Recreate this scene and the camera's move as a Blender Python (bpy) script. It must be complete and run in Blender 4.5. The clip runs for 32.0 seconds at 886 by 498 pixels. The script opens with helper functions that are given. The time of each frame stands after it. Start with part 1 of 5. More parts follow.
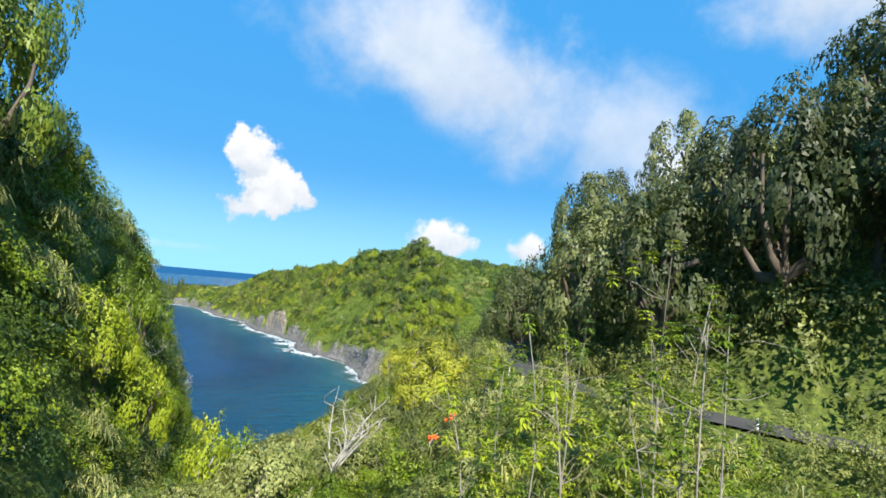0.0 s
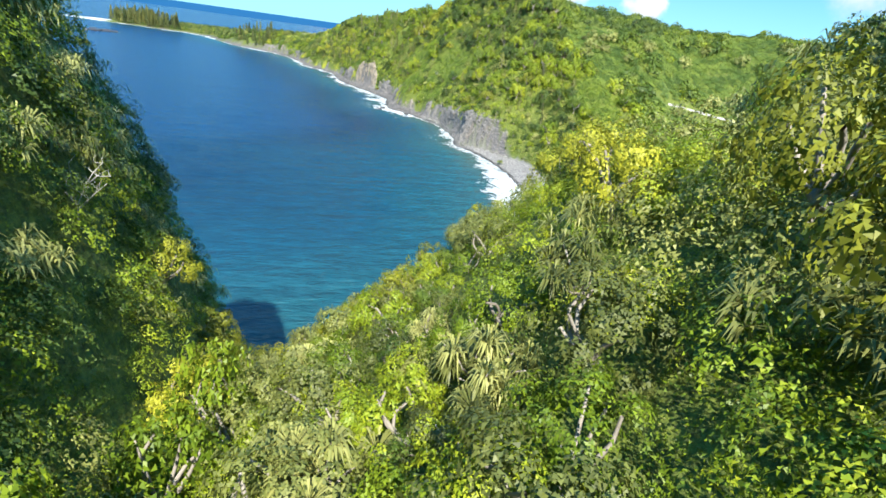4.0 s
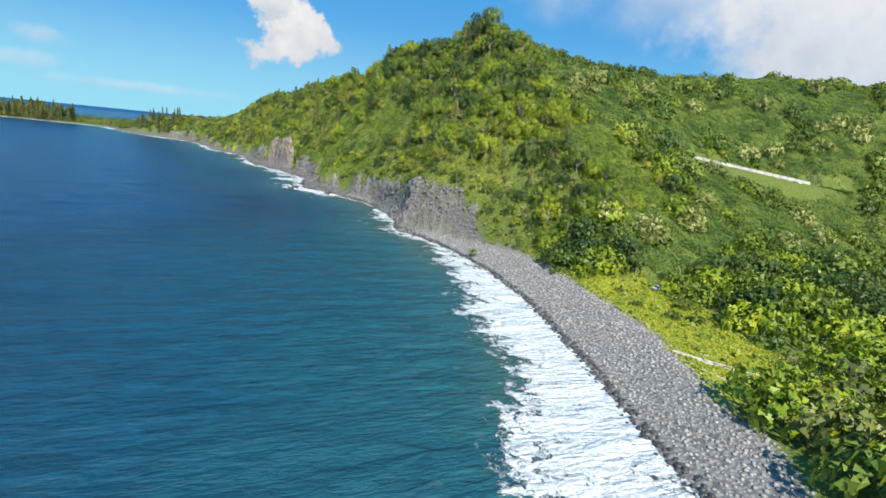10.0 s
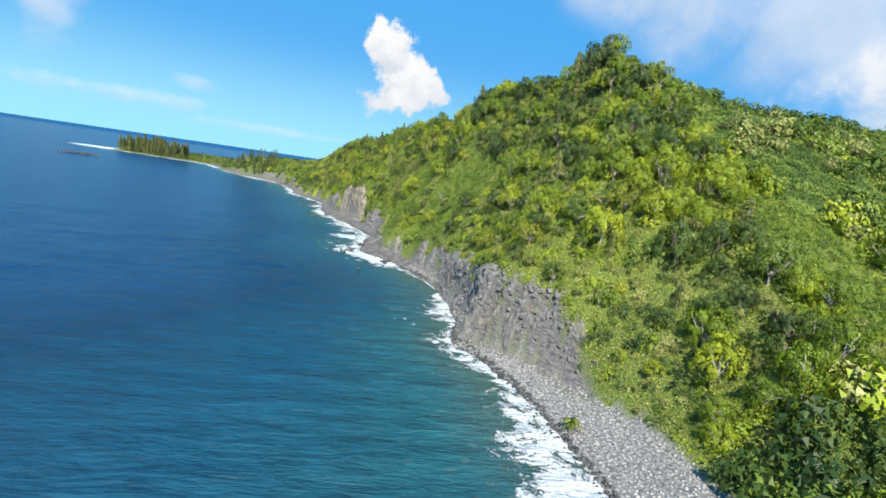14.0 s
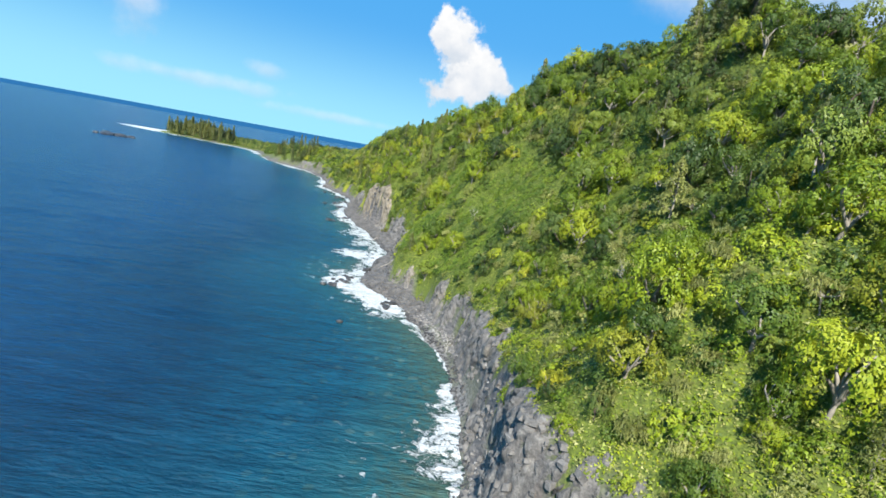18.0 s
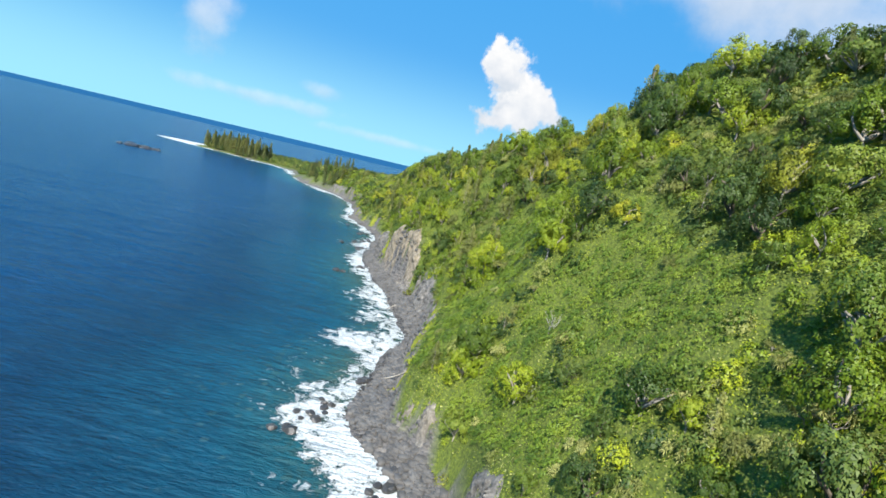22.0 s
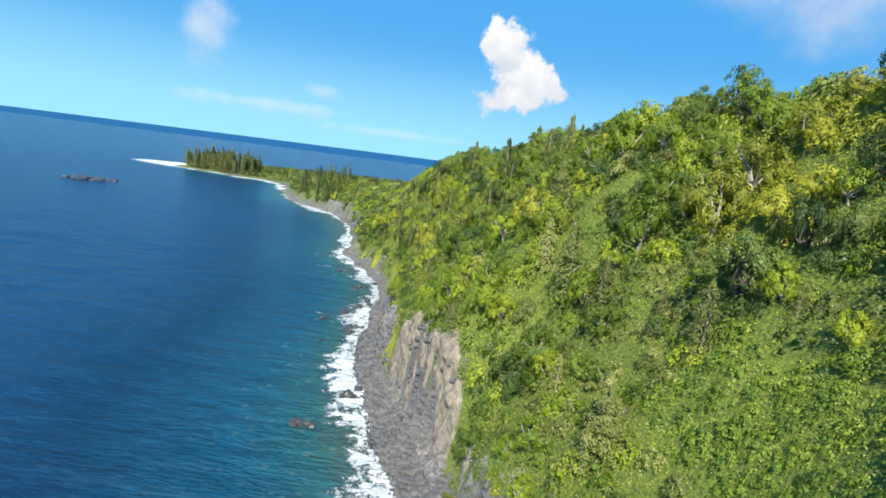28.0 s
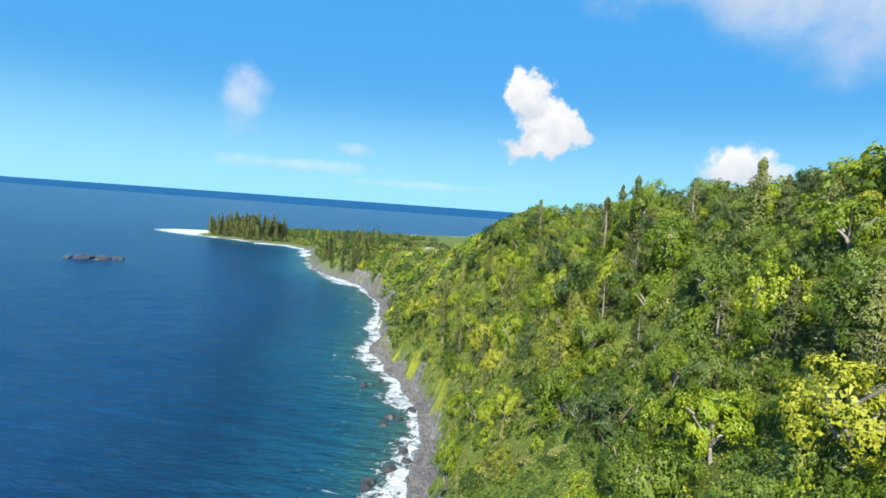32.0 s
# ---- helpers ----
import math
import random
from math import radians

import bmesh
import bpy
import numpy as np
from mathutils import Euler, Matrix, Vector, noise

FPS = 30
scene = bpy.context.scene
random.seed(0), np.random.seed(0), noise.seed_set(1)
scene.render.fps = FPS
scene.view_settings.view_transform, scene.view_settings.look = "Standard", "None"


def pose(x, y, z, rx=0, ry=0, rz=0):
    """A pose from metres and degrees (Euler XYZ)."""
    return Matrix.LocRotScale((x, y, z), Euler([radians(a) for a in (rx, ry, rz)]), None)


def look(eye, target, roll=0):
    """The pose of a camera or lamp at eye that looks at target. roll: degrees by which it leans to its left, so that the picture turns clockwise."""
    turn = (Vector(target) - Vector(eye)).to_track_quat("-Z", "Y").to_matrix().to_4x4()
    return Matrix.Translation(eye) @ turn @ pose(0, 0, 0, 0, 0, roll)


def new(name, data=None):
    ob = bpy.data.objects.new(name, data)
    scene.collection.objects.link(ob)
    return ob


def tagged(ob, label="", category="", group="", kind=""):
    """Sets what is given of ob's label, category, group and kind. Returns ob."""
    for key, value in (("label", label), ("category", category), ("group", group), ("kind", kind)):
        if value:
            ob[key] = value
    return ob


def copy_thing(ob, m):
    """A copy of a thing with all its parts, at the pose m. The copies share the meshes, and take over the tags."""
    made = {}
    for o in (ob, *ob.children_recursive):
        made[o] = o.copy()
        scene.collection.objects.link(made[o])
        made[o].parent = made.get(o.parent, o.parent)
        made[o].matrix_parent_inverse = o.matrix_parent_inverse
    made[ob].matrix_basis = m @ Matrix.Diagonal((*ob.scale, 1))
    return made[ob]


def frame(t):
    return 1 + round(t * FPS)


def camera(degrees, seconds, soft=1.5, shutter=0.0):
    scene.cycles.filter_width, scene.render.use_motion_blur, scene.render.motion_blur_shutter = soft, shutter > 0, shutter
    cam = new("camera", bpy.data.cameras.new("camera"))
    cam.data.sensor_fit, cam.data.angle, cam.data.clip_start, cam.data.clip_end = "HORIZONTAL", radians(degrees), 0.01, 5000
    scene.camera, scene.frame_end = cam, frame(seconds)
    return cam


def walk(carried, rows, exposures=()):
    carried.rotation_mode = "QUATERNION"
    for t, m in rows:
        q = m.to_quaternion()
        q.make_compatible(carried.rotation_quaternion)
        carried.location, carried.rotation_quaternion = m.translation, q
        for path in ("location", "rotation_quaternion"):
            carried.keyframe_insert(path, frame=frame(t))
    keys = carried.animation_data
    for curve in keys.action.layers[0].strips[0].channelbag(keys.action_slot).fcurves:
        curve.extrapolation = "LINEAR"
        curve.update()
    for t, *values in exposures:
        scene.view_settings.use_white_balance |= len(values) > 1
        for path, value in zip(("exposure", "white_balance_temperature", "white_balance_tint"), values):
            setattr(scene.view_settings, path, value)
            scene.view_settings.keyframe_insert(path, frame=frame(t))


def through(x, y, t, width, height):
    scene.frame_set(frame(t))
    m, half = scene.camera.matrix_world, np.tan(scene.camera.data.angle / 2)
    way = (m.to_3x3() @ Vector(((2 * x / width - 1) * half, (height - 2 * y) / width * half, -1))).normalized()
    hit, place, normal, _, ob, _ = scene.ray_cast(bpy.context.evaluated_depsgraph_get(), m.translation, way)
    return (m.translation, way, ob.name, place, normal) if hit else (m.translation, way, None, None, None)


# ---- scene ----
# ---------------------------------------------------------------- camera
cam = camera(81.0, 32.0, soft=1.6)
PATH = [
    (0, (-81.58, -243.65, 80.01), (-39.55, -153.23, 87.68), 5.29),
    (0.5, (-81.46, -243.36, 80.18), (-42.20, -151.48, 76.01), 8.07),
    (1, (-82.11, -242.36, 81.15), (-46.86, -149.98, 66.20), 9.24),
    (1.5, (-78.51, -233.26, 80.60), (-45.06, -141.89, 57.56), 9.17),
    (2, (-77.40, -227.60, 81.12), (-45.95, -137.23, 52.07), 8.51),
    (2.5, (-76.00, -220.38, 80.40), (-44.48, -130.76, 49.18), 8.34),
    (4.5, (-68.44, -184.03, 70.36), (-40.68, -96.44, 30.88), 8.53),
    (5, (-66.66, -175.08, 67.31), (-39.22, -87.67, 27.23), 9.41),
    (5.5, (-64.82, -165.82, 64.44), (-36.87, -78.56, 24.40), 9.12),
    (6, (-63.13, -156.53, 61.55), (-35.13, -69.61, 20.80), 9.23),
    (6.5, (-61.06, -144.73, 55.76), (-26.17, -59.27, 17.30), 8.99),
    (7, (-55.37, -133.14, 46.38), (-14.41, -49.14, 10.80), 7.18),
    (7.5, (-50.99, -120.92, 43.05), (-9.45, -36.36, 9.51), 6.76),
    (8, (-47.80, -107.70, 43.99), (-6.53, -21.37, 14.97), 5.48),
    (8.5, (-43.35, -94.43, 44.84), (-1.96, -6.93, 19.73), 4.64),
    (9, (-36.92, -82.84, 44.17), (3.05, 5.99, 21.58), 3.38),
    (9.5, (-33.17, -72.13, 44.55), (6.24, 17.23, 23.03), 5.25),
    (10, (-28.57, -62.91, 45.11), (10.08, 26.96, 24.41), 5.80),
    (10.5, (-23.61, -51.98, 45.89), (13.41, 38.97, 26.99), 6.71),
    (11, (-19.40, -42.22, 46.92), (17.14, 49.18, 29.31), 6.66),
    (11.5, (-15.48, -34.58, 48.78), (16.82, 58.63, 32.38), 6.78),
    (12, (-9.99, -19.80, 49.56), (19.72, 74.43, 34.14), 8.19),
    (12.5, (-5.22, -9.43, 49.95), (21.88, 85.48, 33.91), 9.13),
    (13, (-0.56, 1.33, 51.16), (24.06, 97.22, 37.07), 9.55),
    (13.5, (3.28, 11.73, 51.42), (27.88, 107.61, 37.20), 9.45),
    (14, (6.38, 19.52, 51.55), (27.49, 116.27, 37.59), 8.48),
    (14.5, (10.04, 29.04, 52.40), (30.25, 125.99, 38.56), 8.55),
    (16.5, (26.24, 72.21, 56.26), (38.62, 170.11, 40.07), 9.96),
    (17, (28.05, 83.73, 56.69), (40.63, 181.60, 40.45), 10.50),
    (17.5, (30.04, 96.13, 58.19), (41.58, 194.01, 41.25), 10.78),
    (18, (31.96, 108.89, 58.91), (43.00, 206.76, 41.56), 10.48),
    (18.5, (33.54, 121.40, 59.90), (44.10, 219.24, 42.14), 10.45),
    (19, (35.75, 133.19, 61.06), (44.81, 231.12, 42.96), 9.56),
    (19.5, (36.22, 143.44, 61.69), (44.43, 241.50, 43.90), 10.89),
    (20, (36.26, 156.40, 61.61), (43.13, 254.60, 44.00), 11.88),
    (20.5, (36.68, 167.76, 62.54), (42.67, 266.20, 46.03), 11.68),
    (21, (36.43, 177.10, 63.91), (41.83, 275.78, 48.63), 11.42),
    (21.5, (35.97, 194.66, 63.85), (39.78, 293.53, 49.36), 13.39),
    (22, (35.19, 205.58, 64.68), (37.87, 304.52, 50.37), 13.35),
    (22.5, (34.26, 216.80, 65.68), (36.55, 315.75, 51.42), 12.68),
    (23, (33.02, 227.52, 67.00), (34.86, 326.40, 52.22), 11.38),
    (23.5, (31.52, 237.78, 68.48), (33.09, 336.64, 53.52), 10.79),
    (24, (30.37, 248.22, 70.18), (31.93, 347.08, 55.21), 10.10),
    (24.5, (29.58, 258.50, 72.02), (30.85, 357.32, 56.77), 9.03),
    (25, (27.68, 273.10, 73.15), (29.39, 371.89, 57.76), 8.24),
    (25.5, (28.37, 287.95, 73.26), (29.47, 386.76, 57.89), 7.86),
    (27.5, (23.70, 341.62, 74.47), (23.77, 440.28, 58.12), 7.47),
    (28, (23.00, 352.03, 75.58), (22.70, 450.58, 58.56), 7.31),
    (28.5, (21.66, 362.26, 76.03), (21.46, 460.79, 58.96), 6.98),
    (29, (19.95, 375.61, 75.91), (17.12, 474.24, 59.66), 6.58),
    (29.5, (18.27, 386.24, 76.37), (13.49, 484.93, 60.91), 5.69),
    (30, (16.44, 396.02, 77.21), (8.48, 494.75, 63.46), 5.65),
    (30.5, (13.91, 404.69, 78.10), (5.47, 503.48, 65.13), 5.55),
    (31, (12.36, 415.68, 79.20), (3.83, 514.57, 67.05), 4.90),
    (31.5, (10.60, 426.57, 80.90), (2.51, 525.77, 71.12), 4.41),
    (32, (8.66, 439.74, 83.31), (1.07, 539.10, 74.88), 4.16),
]
BASE = 0.85
walk(cam, [(t, look(eye, target, roll)) for t, eye, target, roll in PATH],
     [(t, BASE + stops) for t, stops in ((0, 0.08), (1, 0.12), (2, 0.25), (4, 0.42), (5, 0.48), (6, 0.52), (7, 0.44), (8, 0.15), (9, -0.08), (10, -0.2), (12, -0.14), (14, 0.0), (32, 0.0))])

# ---------------------------------------------------------------- light
SUN_TO = Vector((-0.13, -0.725, 0.67)).normalized()   # from the place towards the sun
sun = new("sun", bpy.data.lights.new("sun", "SUN"))
sun.data.energy, sun.data.angle, sun.data.color = 5.0, radians(0.6), (1.0, 0.95, 0.86)
sun.matrix_world = look(SUN_TO * 600, (0, 0, 0))


class Nodes:
    """Short hand for wiring a node tree."""

    def __init__(self, tree):
        self.tree, self.nodes, self.links = tree, tree.nodes, tree.links

    def add(self, kind, **values):
        node = self.nodes.new(kind)
        for key, value in values.items():
            if key in node.inputs:
                node.inputs[key].default_value = value
            else:
                setattr(node, key, value)
        return node

    def put(self, source, node, slot):
        if isinstance(source, (int, float, tuple)):
            node.inputs[slot].default_value = source
        else:
            self.links.new(source, node.inputs[slot])

    def math(self, op, a, b=0.0, c=0.0, clamp=False):
        node = self.nodes.new("ShaderNodeMath")
        node.operation, node.use_clamp = op, clamp
        for n, v in enumerate((a, b, c)):
            self.put(v, node, n)
        return node.outputs[0]

    def vec(self, op, a, b=(0, 0, 0), scale=None):
        node = self.nodes.new("ShaderNodeVectorMath")
        node.operation = op
        self.put(a, node, 0)
        self.put(b, node, 1)
        if scale is not None:
            self.put(scale, node, 3)
        return node.outputs[1] if op in ("DOT_PRODUCT", "LENGTH", "DISTANCE") else node.outputs[0]

    def noise(self, where, scale, detail=4.0, rough=0.55, dist=0.0):
        node = self.nodes.new("ShaderNodeTexNoise")
        self.put(where, node, "Vector")
        node.inputs["Scale"].default_value, node.inputs["Detail"].default_value = scale, detail
        node.inputs["Roughness"].default_value, node.inputs["Distortion"].default_value = rough, dist
        return node.outputs[0]

    def ramp(self, fac, *stops, mode="LINEAR"):
        node = self.nodes.new("ShaderNodeValToRGB")
        node.color_ramp.interpolation = mode
        while len(node.color_ramp.elements) < len(stops):
            node.color_ramp.elements.new(0.5)
        for e, (at, col) in zip(node.color_ramp.elements, stops):
            e.position, e.color = at, (*col, 1) if isinstance(col, tuple) else (col, col, col, 1)
        self.put(fac, node, 0)
        return node.outputs[0]

    def mix(self, fac, a, b, mode="MIX"):
        node = self.nodes.new("ShaderNodeMix")
        node.data_type, node.blend_type = "RGBA", mode
        self.put(fac, node, "Factor")
        for v, slot in ((a, 6), (b, 7)):
            self.put((*v, 1) if isinstance(v, tuple) and len(v) == 3 else v, node, slot)
        return node.outputs[2]

    def step(self, x, lo, hi):
        node = self.nodes.new("ShaderNodeMapRange")
        node.interpolation_type = "SMOOTHSTEP"
        for v, slot in ((x, 0), (lo, 1), (hi, 2)):
            self.put(v, node, slot)
        return node.outputs[0]


# ---------------------------------------------------------------- sky
world = bpy.data.worlds.new("sky")
scene.world = world
world.use_nodes = True
W = Nodes(world.node_tree)
W.nodes.clear()
sky = W.add("ShaderNodeTexSky", sky_type="NISHITA", sun_disc=False, altitude=50.0, air_density=1.0, dust_density=0.35, ozone_density=2.2)
sky.sun_elevation = math.asin(SUN_TO.z)
sky.sun_rotation = math.atan2(SUN_TO.x, SUN_TO.y)
ray = W.add("ShaderNodeTexCoord").outputs["Generated"]
split = W.add("ShaderNodeSeparateXYZ")
W.links.new(ray, split.inputs[0])


def cloud(colour, bearing, rise, wide, tall, seed, edge=0.28, amount=1.0, grain=9.0, lean=0.0):
    """Lays one cloud over the sky: bearing (to the right of +y) and rise in degrees, half sizes in degrees."""
    b, r = radians(bearing), radians(rise)
    mid = Vector((math.sin(b) * math.cos(r), math.cos(b) * math.cos(r), math.sin(r)))
    side = Vector((math.cos(b), -math.sin(b), 0))
    up = side.cross(mid)
    side, up = side * math.cos(lean) + up * math.sin(lean), up * math.cos(lean) - side * math.sin(lean)
    u = W.math("DIVIDE", W.vec("DOT_PRODUCT", ray, tuple(side)), radians(wide))
    v = W.math("DIVIDE", W.vec("DOT_PRODUCT", ray, tuple(up)), radians(tall))
    front = W.math("GREATER_THAN", W.vec("DOT_PRODUCT", ray, tuple(mid)), 0.3)
    far = W.math("SQRT", W.math("ADD", W.math("MULTIPLY", u, u), W.math("MULTIPLY", v, v)))
    shifted = W.vec("ADD", ray, (seed * 1.7, seed * 0.9, seed))
    lumps = W.math("SUBTRACT", W.noise(shifted, grain, 7.0, 0.58), 0.5)
    shape = W.math("SUBTRACT", far, W.math("MULTIPLY", lumps, 2.3))
    mask = W.math("MULTIPLY", W.step(shape, 1.0 + edge * 0.4, 1.0 - edge), front)
    mask = W.math("MULTIPLY", mask, amount)
    shade = W.noise(shifted, grain * 1.6, 5.0, 0.6)
    lit = W.math("ADD", W.math("MULTIPLY", v, 0.35), W.math("MULTIPLY", W.math("SUBTRACT", shade, 0.5), 1.1))
    tone = W.ramp(W.math("ADD", lit, 0.55, clamp=True), (0.0, (6.6, 7.6, 8.8)), (0.45, (9.2, 9.6, 10.2)), (0.8, (11.2, 11.2, 11.2)))
    return W.mix(mask, colour, tone)


air = W.mix(0.75, sky.outputs[0], (0.75, 5.3, 11.4))
rise = split.outputs[2]
air = W.mix(W.step(rise, 0.22, -0.02), air, (4.2, 9.4, 11.8))
air = W.mix(W.step(rise, 0.45, 0.05), W.mix(0.25, air, (0.6, 4.2, 10.6)), air)
air = cloud(air, 25, 24, 17, 7.5, 3.0, 0.85, 0.75, 6.0, -0.35)      # broad thin cloud high over the hill
air = cloud(air, 63, 29, 9, 6, 8.0, 0.8, 0.8, 6.0)
air = cloud(air, 45, 17, 9, 6, 5.5, 0.95, 0.6, 6.0, -0.4)
air = cloud(air, 57, 11.5, 12, 6.0, 4.2, 0.5, 0.9, 8.0)            # bank inland
air = cloud(air, 24.5, 5.5, 3.6, 2.2, 6.1, 0.3, 0.95, 14.0)
air = cloud(air, 34, 5.0, 2.2, 1.8, 7.3, 0.35, 0.95, 14.0)
air = cloud(air, -26.0, 8.8, 2.3, 2.9, 9.4, 0.9, 0.5, 14.0)        # wisp over the open sea
air = cloud(air, -14.6, 5.1, 1.9, 0.8, 2.4, 0.9, 0.35, 16.0)
air = cloud(air, -21, 3.1, 8, 0.7, 1.3, 0.95, 0.35, 18.0)
air = cloud(air, -6.6, 1.9, 7, 0.5, 5.9, 0.95, 0.3, 18.0)
air = cloud(air, 5.4, 8.4, 3.8, 3.6, 1.9, 0.22, 1.0, 15.0)         # tall cumulus
air = cloud(air, 3.6, 11.8, 2.9, 3.2, 4.9, 0.22, 1.0, 17.0)

# beyond the edge of the sea sheet the water goes on to the horizon
sea_far = W.ramp(W.step(rise, -0.02, -0.0045), (0.0, (0.36, 2.1, 5.2)), (1.0, (0.38, 2.2, 5.4)))
air = W.mix(W.math("LESS_THAN", rise, -0.0045), air, sea_far)
back = W.add("ShaderNodeBackground")
back.inputs["Strength"].default_value = 0.05
W.links.new(air, back.inputs["Color"])
W.links.new(back.outputs[0], W.add("ShaderNodeOutputWorld").inputs[0])


# ---------------------------------------------------------------- the lie of the land
SHORE = [(-600, -560), (-260, -330), (-225, -260), (-192, -200), (-165, -150), (-128, -119), (-90, -110), (-70, -104), (-49, -98),
         (-29, -90), (-8, -76), (8, -66), (20, -46), (30, -30), (36, -5), (45, 25), (55, 65), (59, 100), (58, 130), (55, 152),
         (48, 174), (53, 200), (56, 222), (55, 252), (48, 278), (39, 300), (22, 328), (26, 352), (33, 400), (25, 438), (8, 480),
         (-1, 512), (-6, 545), (-9, 600), (-12, 640), (-25, 668), (-48, 714), (-55, 780), (-72, 850)]
SHORE += [(-105, 928), (-135, 960), (-180, 1012), (-214, 1100), (-252, 1210), (-300, 1258), (-350, 1262), (-420, 1292), (-478, 1312),
          (-500, 1345), (-496, 1400), (-440, 1470), (-380, 1540), (-300, 1600), (-200, 1720), (300, 2100), (1500, 3600)]
LAND = SHORE + [(4700, 4700), (4700, -4700), (-600, -4700)]


def smooth(x, lo, hi):
    t = np.clip((x - lo) / (hi - lo), 0, 1)
    return t * t * (3 - 2 * t)


def lattice(x, y, seed):
    """Value noise on the unit lattice, 0 to 1."""
    xi, yi = np.floor(x).astype(np.int64), np.floor(y).astype(np.int64)
    fx, fy = x - xi, y - yi
    fx, fy = fx * fx * (3 - 2 * fx), fy * fy * (3 - 2 * fy)

    def corner(a, b):
        n = (a * 374761393 + b * 668265263 + seed * 974711) & 0xFFFFFFFF
        n = ((n ^ (n >> 13)) * 1274126177) & 0xFFFFFFFF
        return ((n ^ (n >> 16)) & 0xFFFF) / 65535.0

    return (corner(xi, yi) * (1 - fx) + corner(xi + 1, yi) * fx) * (1 - fy) + (corner(xi, yi + 1) * (1 - fx) + corner(xi + 1, yi + 1) * fx) * fy


def fractal(x, y, size, seed, octaves=4):
    total, part = 0.0, 1.0
    for n in range(octaves):
        total = total + part * (lattice(x / size * 2**n + n * 17.3, y / size * 2**n - n * 9.1, seed + n) - 0.5)
        part *= 0.5
    return total


def inland(x, y):
    """Signed distance from the water's edge: above 0 on land."""
    far = np.full(x.shape, 1e9)
    for (ax, ay), (bx, by) in zip(SHORE, SHORE[1:]):
        ux, uy = bx - ax, by - ay
        t = np.clip(((x - ax) * ux + (y - ay) * uy) / (ux * ux + uy * uy), 0, 1)
        far = np.minimum(far, (x - ax - t * ux) ** 2 + (y - ay - t * uy) ** 2)
    inside = np.zeros(x.shape, bool)
    for (ax, ay), (bx, by) in zip(LAND, LAND[1:] + LAND[:1]):
        if ay != by:
            inside ^= ((ay > y) != (by > y)) & (x < (bx - ax) * (y - ay) / (by - ay) + ax)
    far = np.sqrt(far)
    return np.where(inside, far, -far)


def bump(y, at, wide):
    return np.exp(-(((y - at) / wide) ** 2))


def soft_min(a, b, k):
    h = np.clip(0.5 + 0.5 * (b - a) / k, 0, 1)
    return b * (1 - h) + a * h - k * h * (1 - h)


def beach_wide(y):
    """Width of the cobble beach along the coast."""
    return np.interp(y, [-80, -50, -20, 30, 80, 120, 150, 175, 250, 330, 350, 400, 440, 480, 540, 700, 860, 930],
                     [1, 4, 16, 24, 20, 18, 12, 3, 4, 11, 8, 8, 11, 12, 7, 5, 7, 4])


def cliff_high(y):
    """Height of the bare rock face behind the beach."""
    return np.interp(y, [-130, -60, -20, 118, 140, 152, 178, 215, 240, 300, 330, 420, 465, 480, 500, 520, 700, 880, 900, 930, 990],
                     [5, 3, 0, 0, 6, 15, 17, 11, 8, 7, 5, 5, 9, 21, 20, 7, 4, 8, 13, 9, 3])


def hill_top(y):
    """Height of the hill's crest along the coast."""
    return np.interp(y, [120, 170, 230, 275, 330, 400, 470, 560, 640, 720, 800, 860, 980, 1150], [40, 66, 99, 115, 119, 112, 100, 92, 88, 80, 56, 41, 35, 8])


ROAD = [(-30, -300), (-34, -262), (-36, -240), (-39, -224), (-43, -215), (-47.5, -206), (-48, -199), (-43, -186), (-36, -173), (-22, -160), (2, -150), (40, -146)]


def road_off(x, y):
    """Distance from the middle of the coast road."""
    far = np.full(x.shape, 1e9)
    for (ax, ay), (bx, by) in zip(ROAD, ROAD[1:]):
        ux, uy = bx - ax, by - ay
        t = np.clip(((x - ax) * ux + (y - ay) * uy) / (ux * ux + uy * uy), 0, 1)
        far = np.minimum(far, np.hypot(x - ax - t * ux, y - ay - t * uy))
    return far


